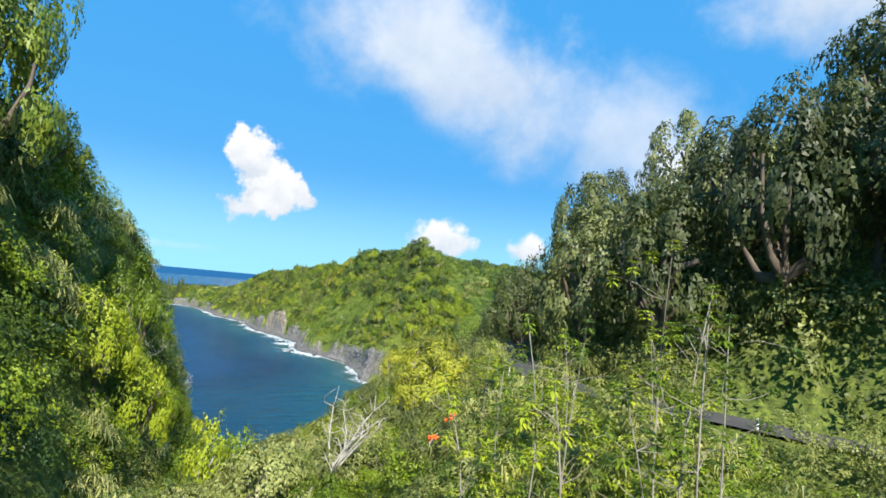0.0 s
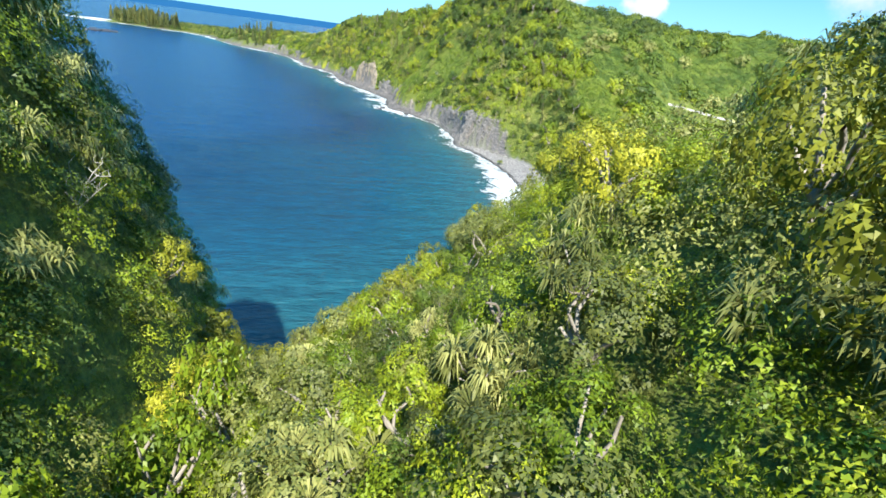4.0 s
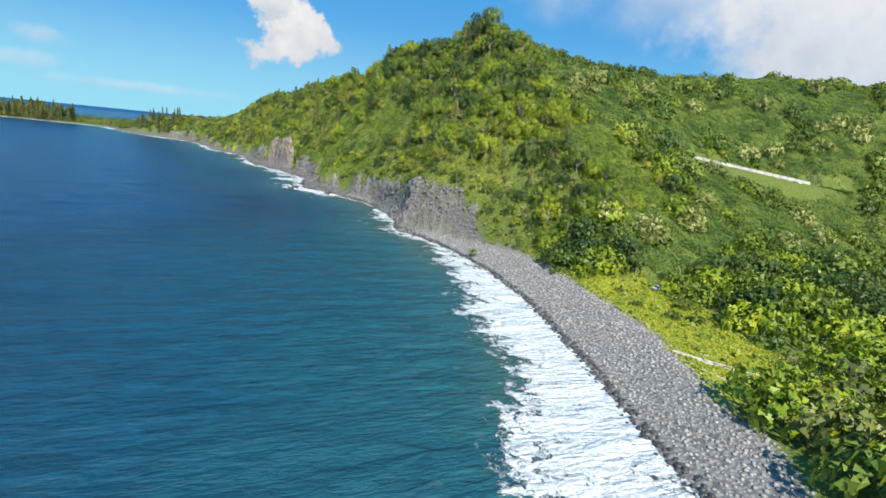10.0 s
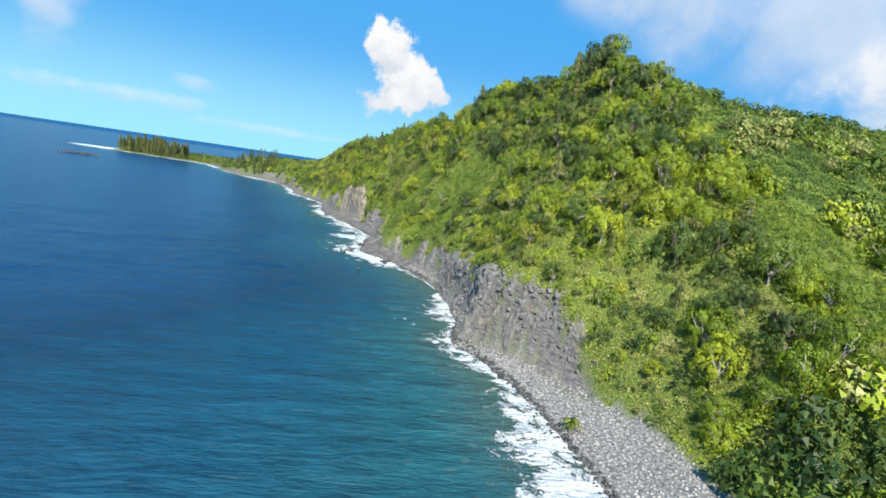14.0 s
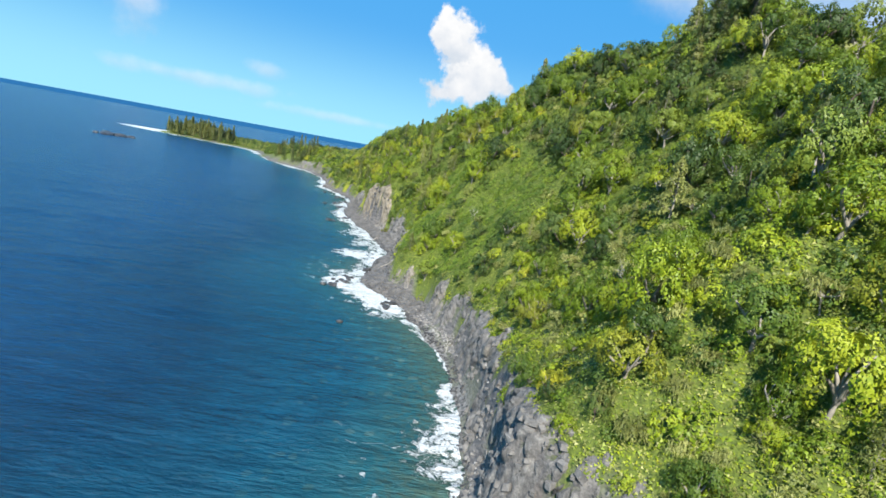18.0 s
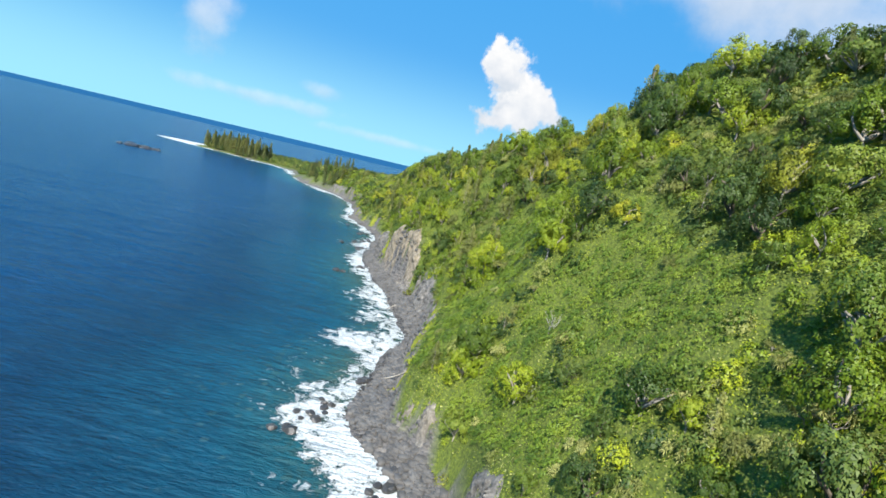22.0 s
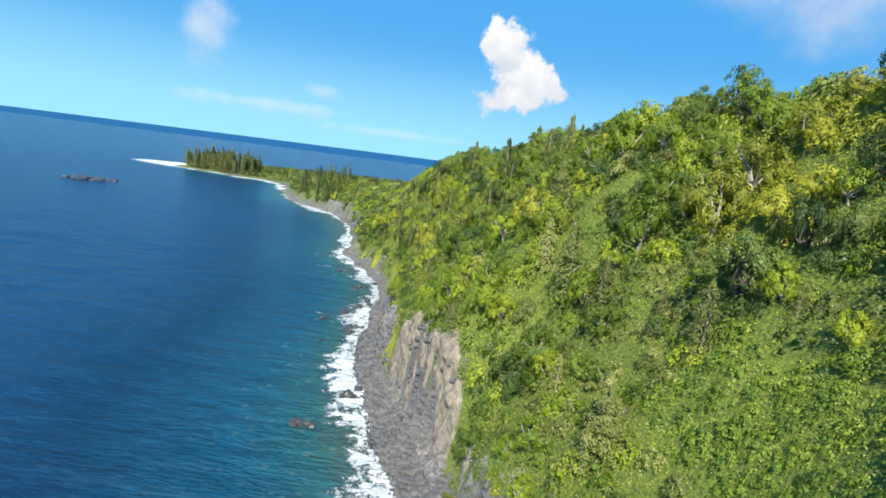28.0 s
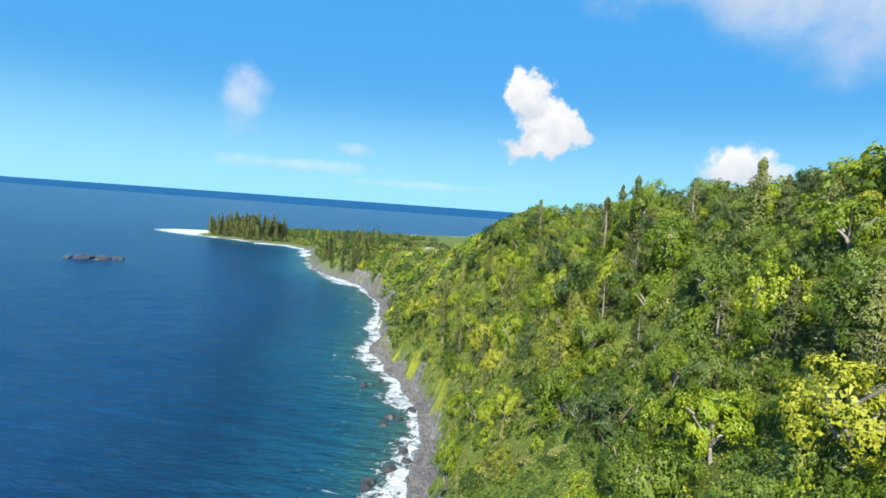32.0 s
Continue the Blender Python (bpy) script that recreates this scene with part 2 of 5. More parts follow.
def ground(x, y):
    d0 = inland(x, y)
    d = d0 + fractal(x, y, 22, 5, 4) * 5.0 * smooth(y, 120, 180)
    b = beach_wide(y)
    shore = np.where(d < b, 0.12 * d + 1.6 * smooth(d, 0, b), 0.12 * b + 1.6)
    e = np.maximum(d - b, 0)
    rock = cliff_high(y) * smooth(e, 0, 4.5)
    steep = np.interp(y, [-130, -60, -20, 60, 130, 200, 300, 380, 430, 500, 600, 740, 900], [1.4, 1.1, 0.1, 0.12, 1.0, 1.2, 1.4, 1.5, 1.5, 1.2, 1.25, 1.15, 0.7])
    steep = steep * (1 + 0.8 * smooth(-x, 68, 84) * smooth(-y, 95, 115))
    top = hill_top(y) - 8 * np.clip((x - 130) / 160, 0, 1.5) * smooth(y, 150, 260)
    top = top + np.maximum(105 - top, 0) * smooth(x, 125, 195) * (1 - smooth(y, 330, 420))
    up = shore + rock + e * steep
    blend = 0.4 + 9 * smooth(up, 4, 30)
    hill = soft_min(up, top, 0.4 + 22 * smooth(up, 20, 60))
    hill = hill + 19 * np.exp(-((x - 128) ** 2 + (y - 272) ** 2) / 700.0)
    # the slope above the valley floor, which climbs inland
    inward = 0.40 * np.maximum(x - 250, 0)
    south = 3.6 + 0.56 * np.maximum(y - 64 - 0.04 * (x - 90), 0) + 0.05 * np.maximum(x - 80, 0) + inward
    hill = soft_min(hill, south, blend)
    # the hill on the near side of the bay, with a ravine that falls to the cove
    u = x - np.interp(y, [-262, -235, -205, -160, -120], [-87.5, -84.8, -79, -72, -70])
    bed = np.interp(y, [-300, -250, -215, -185, -160, -135, -118, -104], [68, 67, 64.5, 56, 46, 29, 12, 0])
    bank = np.where(u > 0, np.interp(y, [-225, -195, -165, -146, -130], [0.15, 0.42, 0.82, 0.84, 0.5]) * np.minimum(u, 24) + 0.85 * np.maximum(u - 36, 0), 2.8 * np.maximum(-u - np.interp(y, [-225, -190, -150], [9.0, 7.2, 4.2]), 0))
    spine = np.interp(y, [-300, -240, -215, -180, -150, -125, -112], [82, 88, 93.5, 86, 76, 59, 0]) - np.maximum(-106 - x, 0)
    near = np.minimum(bed + bank, np.where(u < 0, spine, 128))
    near = soft_min(up, near, blend)
    foot = 3.4 + 0.62 * np.maximum(-18 - y - 0.10 * (x - 40), 0) + inward * 0.6
    near = soft_min(near, foot, blend)
    h = np.maximum(hill, near)
    h = h + fractal(x, y, 60, 2, 4) * 10 * smooth(d, 30, 90) * (1 - smooth(y, 720, 800)) * smooth(y, -20, 90)
    # the road bench
    off = road_off(x, y)
    h = h + (71.6 - h) * (1 - smooth(off, 3.2, 8.0)) * smooth(-y, 140, 165)
    # the bench of the road across the valley
    t = np.clip(((x - 197) * 77 + (y - 144) * -34) / (77.0**2 + 34.0**2), 0, 1)
    off = np.hypot(x - 197 - 77 * t, y - 144 + 34 * t)
    h = h + (48 - 10 * t - h) * (1 - smooth(off, 3.0, 9.0))
    sea = np.maximum(-0.10 * np.abs(d) - 0.3, -6)
    # the low point with its trees
    low = 2.5 + 3 * smooth(d, 5, 60) + fractal(x, y, 50, 9, 3) * 2
    w = smooth(y, 1050, 1150)
    h = h * (1 - w) + low * w
    return np.where(d < 0, sea, np.where(d < 6, np.minimum(h, 0.1 + d * 4), h))


def height(x, y):
    return float(ground(np.array([float(x)]), np.array([float(y)]))[0])


# ---------------------------------------------------------------- materials
def material(name):
    mat = bpy.data.materials.new(name)
    mat.use_nodes = True
    n = Nodes(mat.node_tree)
    return mat, n, n.nodes["Principled BSDF"]


def bumped(n, shader, heights, strength, distance):
    node = n.add("ShaderNodeBump")
    node.inputs["Strength"].default_value, node.inputs["Distance"].default_value = strength, distance
    n.links.new(heights, node.inputs["Height"])
    n.links.new(node.outputs[0], shader.inputs["Normal"])


def leafy(name, dark, mid, light, patch=9.0, gloss=0.5, through=0.17):
    """Foliage: whole plants differ in tone, leaves and patches a little less."""
    mat, n, s = material(name)
    place = n.add("ShaderNodeNewGeometry")
    own_plant = n.add("ShaderNodeAttribute", attribute_name="plant").outputs["Fac"]
    whole = n.math("FRACT", n.math("ADD", n.add("ShaderNodeObjectInfo").outputs["Random"], own_plant))
    drift = n.noise(place.outputs["Position"], 1.0 / patch, 2.0, 0.5)
    fine = n.noise(place.outputs["Position"], 2.4, 3.0, 0.6)
    tone = n.math("MULTIPLY", n.math("SUBTRACT", whole, 0.5), 0.8)
    for source, share in ((place.outputs["Random Per Island"], 0.42), (drift, 0.8), (fine, 0.5)):
        tone = n.math("ADD", tone, n.math("MULTIPLY", n.math("SUBTRACT", source, 0.5), share))
    col = n.ramp(n.math("ADD", tone, 0.46, clamp=True), (0.05, dark), (0.5, mid), (0.95, light))
    n.links.new(col, s.inputs["Base Color"])
    s.inputs["Roughness"].default_value = gloss
    s.inputs["Specular IOR Level"].default_value = 0.3
    glow = n.add("ShaderNodeBsdfTranslucent")
    n.links.new(n.mix(0.5, col, (0.26, 0.32, 0.03), "MIX"), glow.inputs["Color"])
    both = n.add("ShaderNodeMixShader")
    both.inputs[0].default_value = through
    n.links.new(s.outputs[0], both.inputs[1])
    n.links.new(glow.outputs[0], both.inputs[2])
    n.links.new(both.outputs[0], n.nodes["Material Output"].inputs[0])
    return mat


def plain(name, a, b, scale=3.0, rough=0.8, relief=0.3, size=0.05, metal=0.0):
    """A weathered surface between two tones, with grain."""
    mat, n, s = material(name)
    where = n.add("ShaderNodeNewGeometry").outputs["Position"]
    big, small = n.noise(where, scale * 0.2, 3.0), n.noise(where, scale * 3.0, 5.0, 0.65)
    tone = n.math("ADD", n.math("MULTIPLY", big, 0.6), n.math("MULTIPLY", small, 0.4))
    n.links.new(n.ramp(tone, (0.32, a), (0.68, b)), s.inputs["Base Color"])
    s.inputs["Roughness"].default_value, s.inputs["Metallic"].default_value = rough, metal
    bumped(n, s, small, relief, size)
    return mat


LEAF_MID = leafy("leaf_mid_green", (0.040, 0.076, 0.012), (0.101, 0.160, 0.020), (0.211, 0.262, 0.032))
LEAF_BRIGHT = leafy("leaf_bright_green", (0.077, 0.128, 0.009), (0.185, 0.259, 0.014), (0.335, 0.377, 0.022))
LEAF_DARK = leafy("leaf_dark_green", (0.022, 0.047, 0.011), (0.057, 0.099, 0.020), (0.129, 0.177, 0.034))
LEAF_HALA = leafy("leaf_olive", (0.117, 0.132, 0.034), (0.257, 0.270, 0.076), (0.423, 0.423, 0.142), 7.0)
LEAF_FERN = leafy("leaf_fern_green", (0.062, 0.117, 0.016), (0.133, 0.212, 0.022), (0.241, 0.307, 0.032), 12.0)
LEAF_CANE = leafy("leaf_cane_green", (0.048, 0.092, 0.016), (0.105, 0.172, 0.028), (0.200, 0.262, 0.040), 14.0)
LEAF_GOLD = leafy("leaf_gold_green", (0.128, 0.145, 0.015), (0.272, 0.290, 0.024), (0.425, 0.414, 0.033))
LEAF_IRON = leafy("leaf_ironwood", (0.032, 0.052, 0.014), (0.086, 0.107, 0.028), (0.173, 0.174, 0.044))
LEAF_OLIVE = leafy("leaf_dry_olive", (0.073, 0.091, 0.024), (0.163, 0.186, 0.045), (0.297, 0.312, 0.085))
LEAF_ROAD = leafy("leaf_grey_green", (0.039, 0.051, 0.017), (0.098, 0.117, 0.035), (0.195, 0.214, 0.073), 6.0)
BARK = plain("bark_pale", (0.16, 0.14, 0.11), (0.36, 0.33, 0.28), 6.0)
BARK_DARK = plain("bark_dark", (0.06, 0.045, 0.03), (0.15, 0.12, 0.09), 6.0)


def terrain_material():
    mat, n, s = material("ground_soil_rock_grass")
    geo = n.add("ShaderNodeNewGeometry")
    where = geo.outputs["Position"]
    zone = n.add("ShaderNodeAttribute", attribute_name="zone")
    parts = n.add("ShaderNodeSeparateColor")
    n.links.new(zone.outputs["Color"], parts.inputs[0])
    big, fine = n.noise(where, 0.12, 4.0), n.noise(where, 1.6, 6.0, 0.65)
    soil = n.ramp(n.math('ADD', n.math('MULTIPLY', fine, 0.7), n.math('MULTIPLY', n.noise(where, 5.0, 4.0, 0.7), 0.3)), (0.36, (0.035, 0.050, 0.007)), (0.5, (0.095, 0.130, 0.015)), (0.66, (0.180, 0.215, 0.022)))
    grass = n.mix(n.ramp(n.math("ADD", n.math("MULTIPLY", big, 0.5), n.math("MULTIPLY", fine, 0.5)), (0.35, 0.0), (0.65, 1.0)), (0.150, 0.190, 0.011), (0.350, 0.340, 0.022))
    cobble = n.nodes.new("ShaderNodeTexVoronoi")
    cobble.inputs["Scale"].default_value = 1.3
    n.links.new(where, cobble.inputs["Vector"])
    stone = n.mix(n.math('MULTIPLY', cobble.outputs['Distance'], 1.2), (0.36, 0.345, 0.32), (0.09, 0.088, 0.085))
    stone = n.mix(n.math("MULTIPLY", fine, 0.5), stone, (0.11, 0.107, 0.10))
    seam = n.noise(n.vec("MULTIPLY", where, (0.35, 0.35, 1.5)), 1.0, 6.0, 0.7)
    rock = n.ramp(seam, (0.30, (0.035, 0.034, 0.036)), (0.5, (0.115, 0.110, 0.108)), (0.72, (0.225, 0.205, 0.180)))
    warm = n.math("MULTIPLY", n.step(big, 0.54, 0.68), 0.22)
    rock = n.mix(warm, rock, (0.26, 0.19, 0.115))
    col = n.mix(parts.outputs[0], soil, stone)
    col = n.mix(parts.outputs[1], col, rock)
    col = n.mix(parts.outputs[2], col, grass)
    n.links.new(col, s.inputs["Base Color"])
    s.inputs["Roughness"].default_value = 0.85
    bumped(n, s, n.math("ADD", seam, n.math("MULTIPLY", cobble.outputs["Distance"], 0.5)), 0.7, 0.6)
    return mat


def sea_material():
    mat, n, s = material("sea_water")
    geo = n.add("ShaderNodeNewGeometry")
    where = geo.outputs["Position"]
    off = n.add("ShaderNodeAttribute", attribute_name="offshore").outputs["Fac"]    # metres from the land
    big = n.noise(where, 0.012, 3.0)
    wide = n.math("ADD", n.add("ShaderNodeAttribute", attribute_name="deep").outputs["Fac"], n.math("MULTIPLY", n.math("SUBTRACT", big, 0.5), 45.0))
    depth = n.math("DIVIDE", wide, 260.0, clamp=True)
    water = n.ramp(depth, (0.0, (0.050, 0.112, 0.096)), (0.10, (0.014, 0.092, 0.118)), (0.28, (0.005, 0.060, 0.108)), (0.60, (0.0015, 0.030, 0.074)), (1.0, (0.002, 0.037, 0.105)))
    # light and shade of the wave faces, multiplied into the water colour as streaks
    ripple_shade = n.step(n.noise(n.vec("MULTIPLY", where, (0.30, 0.9, 1.0)), 0.34, 8.0, 0.74), 0.32, 0.70)
    water = n.mix(1.0, water, n.mix(ripple_shade, (0.74, 0.77, 0.80), (1.26, 1.23, 1.20)), "MULTIPLY")
    # stones on the sea bed, seen through the shallows
    stones = n.noise(where, 0.55, 5.0, 0.6)
    shallow = n.math("MULTIPLY", n.step(off, 26.0, 3.0), n.step(stones, 0.42, 0.58))
    water = n.mix(n.math("MULTIPLY", shallow, 0.65), water, (0.052, 0.082, 0.058))
    bed = n.nodes.new("ShaderNodeTexVoronoi")
    bed.inputs["Scale"].default_value = 0.30
    n.links.new(n.vec("ADD", n.vec("MULTIPLY", where, (1.0, 1.0, 0.0)), n.vec("MULTIPLY", n.noise(where, 0.6, 2.0), (1.6, 1.6, 0.0))), bed.inputs["Vector"])
    chance = n.add("ShaderNodeSeparateColor")
    n.links.new(bed.outputs["Color"], chance.inputs[0])
    dot = n.math("MULTIPLY", n.step(bed.outputs["Distance"], 0.36, 0.22), n.math("GREATER_THAN", chance.outputs[0], 0.55))
    dot = n.math("MULTIPLY", dot, n.step(off, 52.0, 14.0))
    water = n.mix(n.math("MULTIPLY", dot, 0.55), water, n.mix(chance.outputs[1], (0.030, 0.085, 0.080), (0.085, 0.150, 0.140)))
    # surf: torn white water where the swell breaks
    reach = n.add("ShaderNodeAttribute", attribute_name="surf").outputs["Fac"]
    tear = n.noise(n.vec("MULTIPLY", where, (1.0, 1.0, 0.0)), 0.22, 8.0, 0.68, 0.6)
    lace = n.noise(where, 1.1, 6.0, 0.7, 1.2)
    worn = n.math("DIVIDE", off, n.math("MAXIMUM", reach, 0.01))
    body = n.math("ADD", n.math("MULTIPLY", tear, 0.75), n.math("MULTIPLY", lace, 0.4))
    edge = n.math("ADD", n.math("MULTIPLY", n.math("POWER", n.math("ABSOLUTE", worn), 2.2), 0.20), 0.40)
    edge = n.math("ADD", edge, n.math("MULTIPLY", n.step(reach, 26.0, 12.0), 0.11))
    foam = n.step(body, n.math("SUBTRACT", edge, 0.015), n.math("ADD", edge, 0.06))
    foam = n.math("MULTIPLY", foam, n.step(worn, 1.35, 0.9))
    cap = n.math("MULTIPLY", n.step(n.noise(n.vec("MULTIPLY", where, (0.25, 1.0, 1.0)), 0.16, 9.0, 0.75), 0.70, 0.75), n.step(off, 30.0, 160.0))
    foam = n.math("MAXIMUM", foam, n.math("MULTIPLY", cap, 0.6))
    streak = n.noise(n.vec("MULTIPLY", where, (0.45, 1.0, 0.0)), 0.30, 6.0, 0.66, 0.8)
    streak = n.math("MULTIPLY", n.step(streak, 0.62, 0.67), n.math("MULTIPLY", n.step(off, 34.0, 10.0), n.step(n.noise(where, 0.028, 2.0), 0.52, 0.60)))
    foam = n.math("MAXIMUM", foam, n.math("MULTIPLY", streak, 0.85))
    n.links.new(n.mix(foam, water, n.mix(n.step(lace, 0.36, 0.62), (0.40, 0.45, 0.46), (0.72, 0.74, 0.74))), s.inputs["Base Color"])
    n.links.new(n.math("ADD", n.math("MULTIPLY", foam, 0.6), 0.22), s.inputs["Roughness"])
    s.inputs["IOR"].default_value = 1.33
    s.inputs["Specular IOR Level"].default_value = 0.20
    turned = n.add("ShaderNodeMapping")
    turned.inputs["Rotation"].default_value = (0, 0, radians(18))
    turned.inputs["Scale"].default_value = (0.35, 1.0, 1.0)
    n.links.new(where, turned.inputs[0])
    swell = n.noise(turned.outputs[0], 0.13, 4.0, 0.5)
    chop = n.noise(turned.outputs[0], 0.8, 6.0, 0.62)
    bumped(n, s, n.math("ADD", n.math("MULTIPLY", swell, 2.6), n.math("ADD", n.math("MULTIPLY", chop, 0.9), n.math("MULTIPLY", foam, 0.3))), 0.9, 1.7)
    return mat


# ---------------------------------------------------------------- meshes
def mesh_from(name, verts, faces_n, loops, mats, index=None, smooth_on=False):
    """A mesh from arrays: faces of one corner count faces_n, loops flat."""
    me = bpy.data.meshes.new(name)
    nf = len(loops) // faces_n
    me.vertices.add(len(verts))
    me.vertices.foreach_set("co", np.asarray(verts, np.float32).ravel())
    me.loops.add(len(loops))
    me.loops.foreach_set("vertex_index", np.asarray(loops, np.int32))
    me.polygons.add(nf)
    me.polygons.foreach_set("loop_start", np.arange(0, nf * faces_n, faces_n, dtype=np.int32))
    if index is not None:
        me.polygons.foreach_set("material_index", np.asarray(index, np.int32))
    if smooth_on:
        me.polygons.foreach_set("use_smooth", np.ones(nf, bool))
    for m in mats:
        me.materials.append(m)
    me.update(calc_edges=True)
    return me


def sheet(name, xs, ys, z, mat):
    gx, gy = np.meshgrid(xs, ys, indexing="ij")
    verts = np.stack([gx, gy, z], -1).reshape(-1, 3)
    i = np.arange(len(xs) * len(ys)).reshape(len(xs), len(ys))
    quads = np.stack([i[:-1, :-1], i[1:, :-1], i[1:, 1:], i[:-1, 1:]], -1).reshape(-1)
    return mesh_from(name, verts, 4, quads, [mat], smooth_on=True)


def spaced(stops):
    """Coordinates from rows of (start, step), the last row giving the end."""
    out = []
    for (a, step), (b, _) in zip(stops, stops[1:]):
        out += list(np.arange(a, b - 1e-6, step))
    return np.array(out + [stops[-1][0]])


GX = spaced([(-4700, 600), (-1100, 60), (-740, 18), (-200, 8), (-140, 2.5), (150, 5), (300, 9), (560, 60), (1200, 500), (4700, 1)])
GY = spaced([(-4700, 600), (-1100, 100), (-400, 12), (-280, 2.5), (-90, 3.5), (120, 2.5), (560, 4), (760, 7), (1060, 14), (1660, 60), (2200, 400), (4700, 1)])
gx, gy = np.meshgrid(GX, GY, indexing="ij")
gz = ground(gx, gy)
ground_mesh = sheet("ground", GX, GY, gz, terrain_material())


def slope_at(x, y, s=1.5):
    return np.hypot(ground(x + s, y) - ground(x - s, y), ground(x, y + s) - ground(x, y - s)) / (2 * s)


def zones(x, y):
    """Red: cobbles, green: bare rock, blue: open grass."""
    d, b, c = inland(x, y), beach_wide(y), cliff_high(y)
    wob = fractal(x, y, 9, 21, 3) * 5
    cob = (d > -12) & (d < b + wob * 0.5 + 0.5) & (y > -75) & (y < 285 + wob * 4)
    rock = (d >= b - 2 + wob * 0.3) & (d < b + 1.5 + wob * 0.9 + c * 0.17) & (c > 3) & (y > -130) & (y < 985) | (d > -12) & (d < b + 1) & (y >= 285 + wob * 4) & (y < 1300)
    meadow = (d > b - 1 + wob * 0.3) & (d < b + 24 + wob) & (y > -4 + wob) & (y < 72 + wob * 2 - 0.25 * (x - 75))
    lawn = (x > -80) & (x < -12) & (y > 905) & (y < 950) & (d > 24)
    tufts = (d > b + 0.5) & (d < b + 6 + wob) & (fractal(x, y, 16, 33, 2) > 0.19) & (c < 11) & (y > 255) & (y < 900)
    return np.stack([cob & ~rock, rock & ~tufts, meadow | lawn | tufts, np.ones(x.shape, bool)], -1).astype(np.float32)


attr = ground_mesh.color_attributes.new("zone", "FLOAT_COLOR", "POINT")
attr.data.foreach_set("color", zones(gx, gy).ravel())
tagged(new("ground", ground_mesh), "green volcanic coast with a grey cobble beach and dark rock faces", "ground", kind="structure")

SX = spaced([(-4700, 600), (-1100, 40), (-760, 9), (-160, 3), (80, 10), (200, 200), (4700, 1)])
SY = spaced([(-4700, 600), (-900, 80), (-300, 10), (-130, 3), (720, 6), (1000, 9), (1560, 80), (3000, 600), (4700, 1)])
sx, sy = np.meshgrid(SX, SY, indexing="ij")
sd = np.minimum(-inland(sx, sy), np.hypot((sx + 401) * 0.5, sy - 956) - 5)
swell = fractal(sx, sy * 2.2, 26, 41, 3) * 0.5 * smooth(sd, 0, 40)
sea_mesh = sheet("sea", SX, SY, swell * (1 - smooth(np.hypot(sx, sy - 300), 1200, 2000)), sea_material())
for name, values in (("offshore", sd), ("deep", -inland(sx, sy) * np.interp(sy, [-100, 120, 210], [0.9, 1.0, 2.3])), ("surf", np.interp(sy, [-110, -90, -60, -10, 60, 130, 165, 185, 215, 235, 255, 275, 320, 350, 400, 450, 520, 560, 600, 650, 700, 760, 860, 950, 1080, 1260, 1400, 1500],
                                                        [3, 11, 19, 24, 21, 12, 9, 7, 12, 8, 9, 11, 21, 16, 13, 13, 14, 17, 10, 16, 11, 9, 11, 11, 12, 18, 30, 34]) + fractal(sx, sy, 16, 51, 3) * 12 + fractal(sx, sy, 44, 53, 2) * 14 * smooth(sy, 140, 200) - 4 * (np.hypot(sx + 401, sy - 956) < 90)
                                                + 120 * np.exp(-((sx + 555) / 70) ** 2 - ((sy - 1370) / 45) ** 2))):
    at = sea_mesh.attributes.new(name, "FLOAT", "POINT")
    at.data.foreach_set("value", np.ascontiguousarray(values, np.float32).ravel())
tagged(new("sea", sea_mesh), "blue tropical sea turning teal in the bay with white surf", "sea", kind="structure")


# ---------------------------------------------------------------- building blocks
def part(name, me, parent, label=""):
    """Links a mesh as one part under a thing or under a part."""
    ob = new(name, me)
    ob.parent = parent
    return tagged(ob, label)


def thing(name, label, category, group="", at=None):
    ob = new(name)
    ob.empty_display_size = 0.2
    if at is not None:
        ob.matrix_world = at
    return tagged(ob, label, category, group)


def from_bm(name, bm, mat, smooth_on=False):
    me = bpy.data.meshes.new(name)
    bmesh.ops.recalc_face_normals(bm, faces=bm.faces)
    bm.to_mesh(me)
    bm.free()
    me.materials.append(mat)
    if smooth_on:
        me.polygons.foreach_set("use_smooth", np.ones(len(me.polygons), bool))
    return me


def tubes(runs, sides=5):
    """Tapered limbs: each run is (points, radii). Returns verts and quad loops."""
    verts, loops, base = [], [], 0
    for points, radii in runs:
        points = np.asarray(points, float)
        for k, p in enumerate(points):
            way = points[min(k + 1, len(points) - 1)] - points[max(k - 1, 0)]
            way = way / (np.linalg.norm(way) + 1e-9)
            a = np.cross(way, (0.31, 0.77, 0.55))
            a /= np.linalg.norm(a)
            b = np.cross(way, a)
            turn = np.arange(sides) * 2 * math.pi / sides
            verts.append(p + radii[k] * (np.cos(turn)[:, None] * a + np.sin(turn)[:, None] * b))
        for k in range(len(points) - 1):
            i = base + k * sides + np.arange(sides)
            j = base + k * sides + (np.arange(sides) + 1) % sides
            loops.append(np.stack([i, j, j + sides, i + sides], -1).ravel())
        base += len(points) * sides
    return np.concatenate(verts), np.concatenate(loops)


def limb(r, start, end, thick, sag=0.12, n=4):
    start, end = np.asarray(start, float), np.asarray(end, float)
    t = np.linspace(0, 1, n)[:, None]
    bend = r.normal(size=3) * sag * np.linalg.norm(end - start)
    return start + (end - start) * t + np.sin(t * math.pi) * bend, np.linspace(thick, thick * 0.45, n)


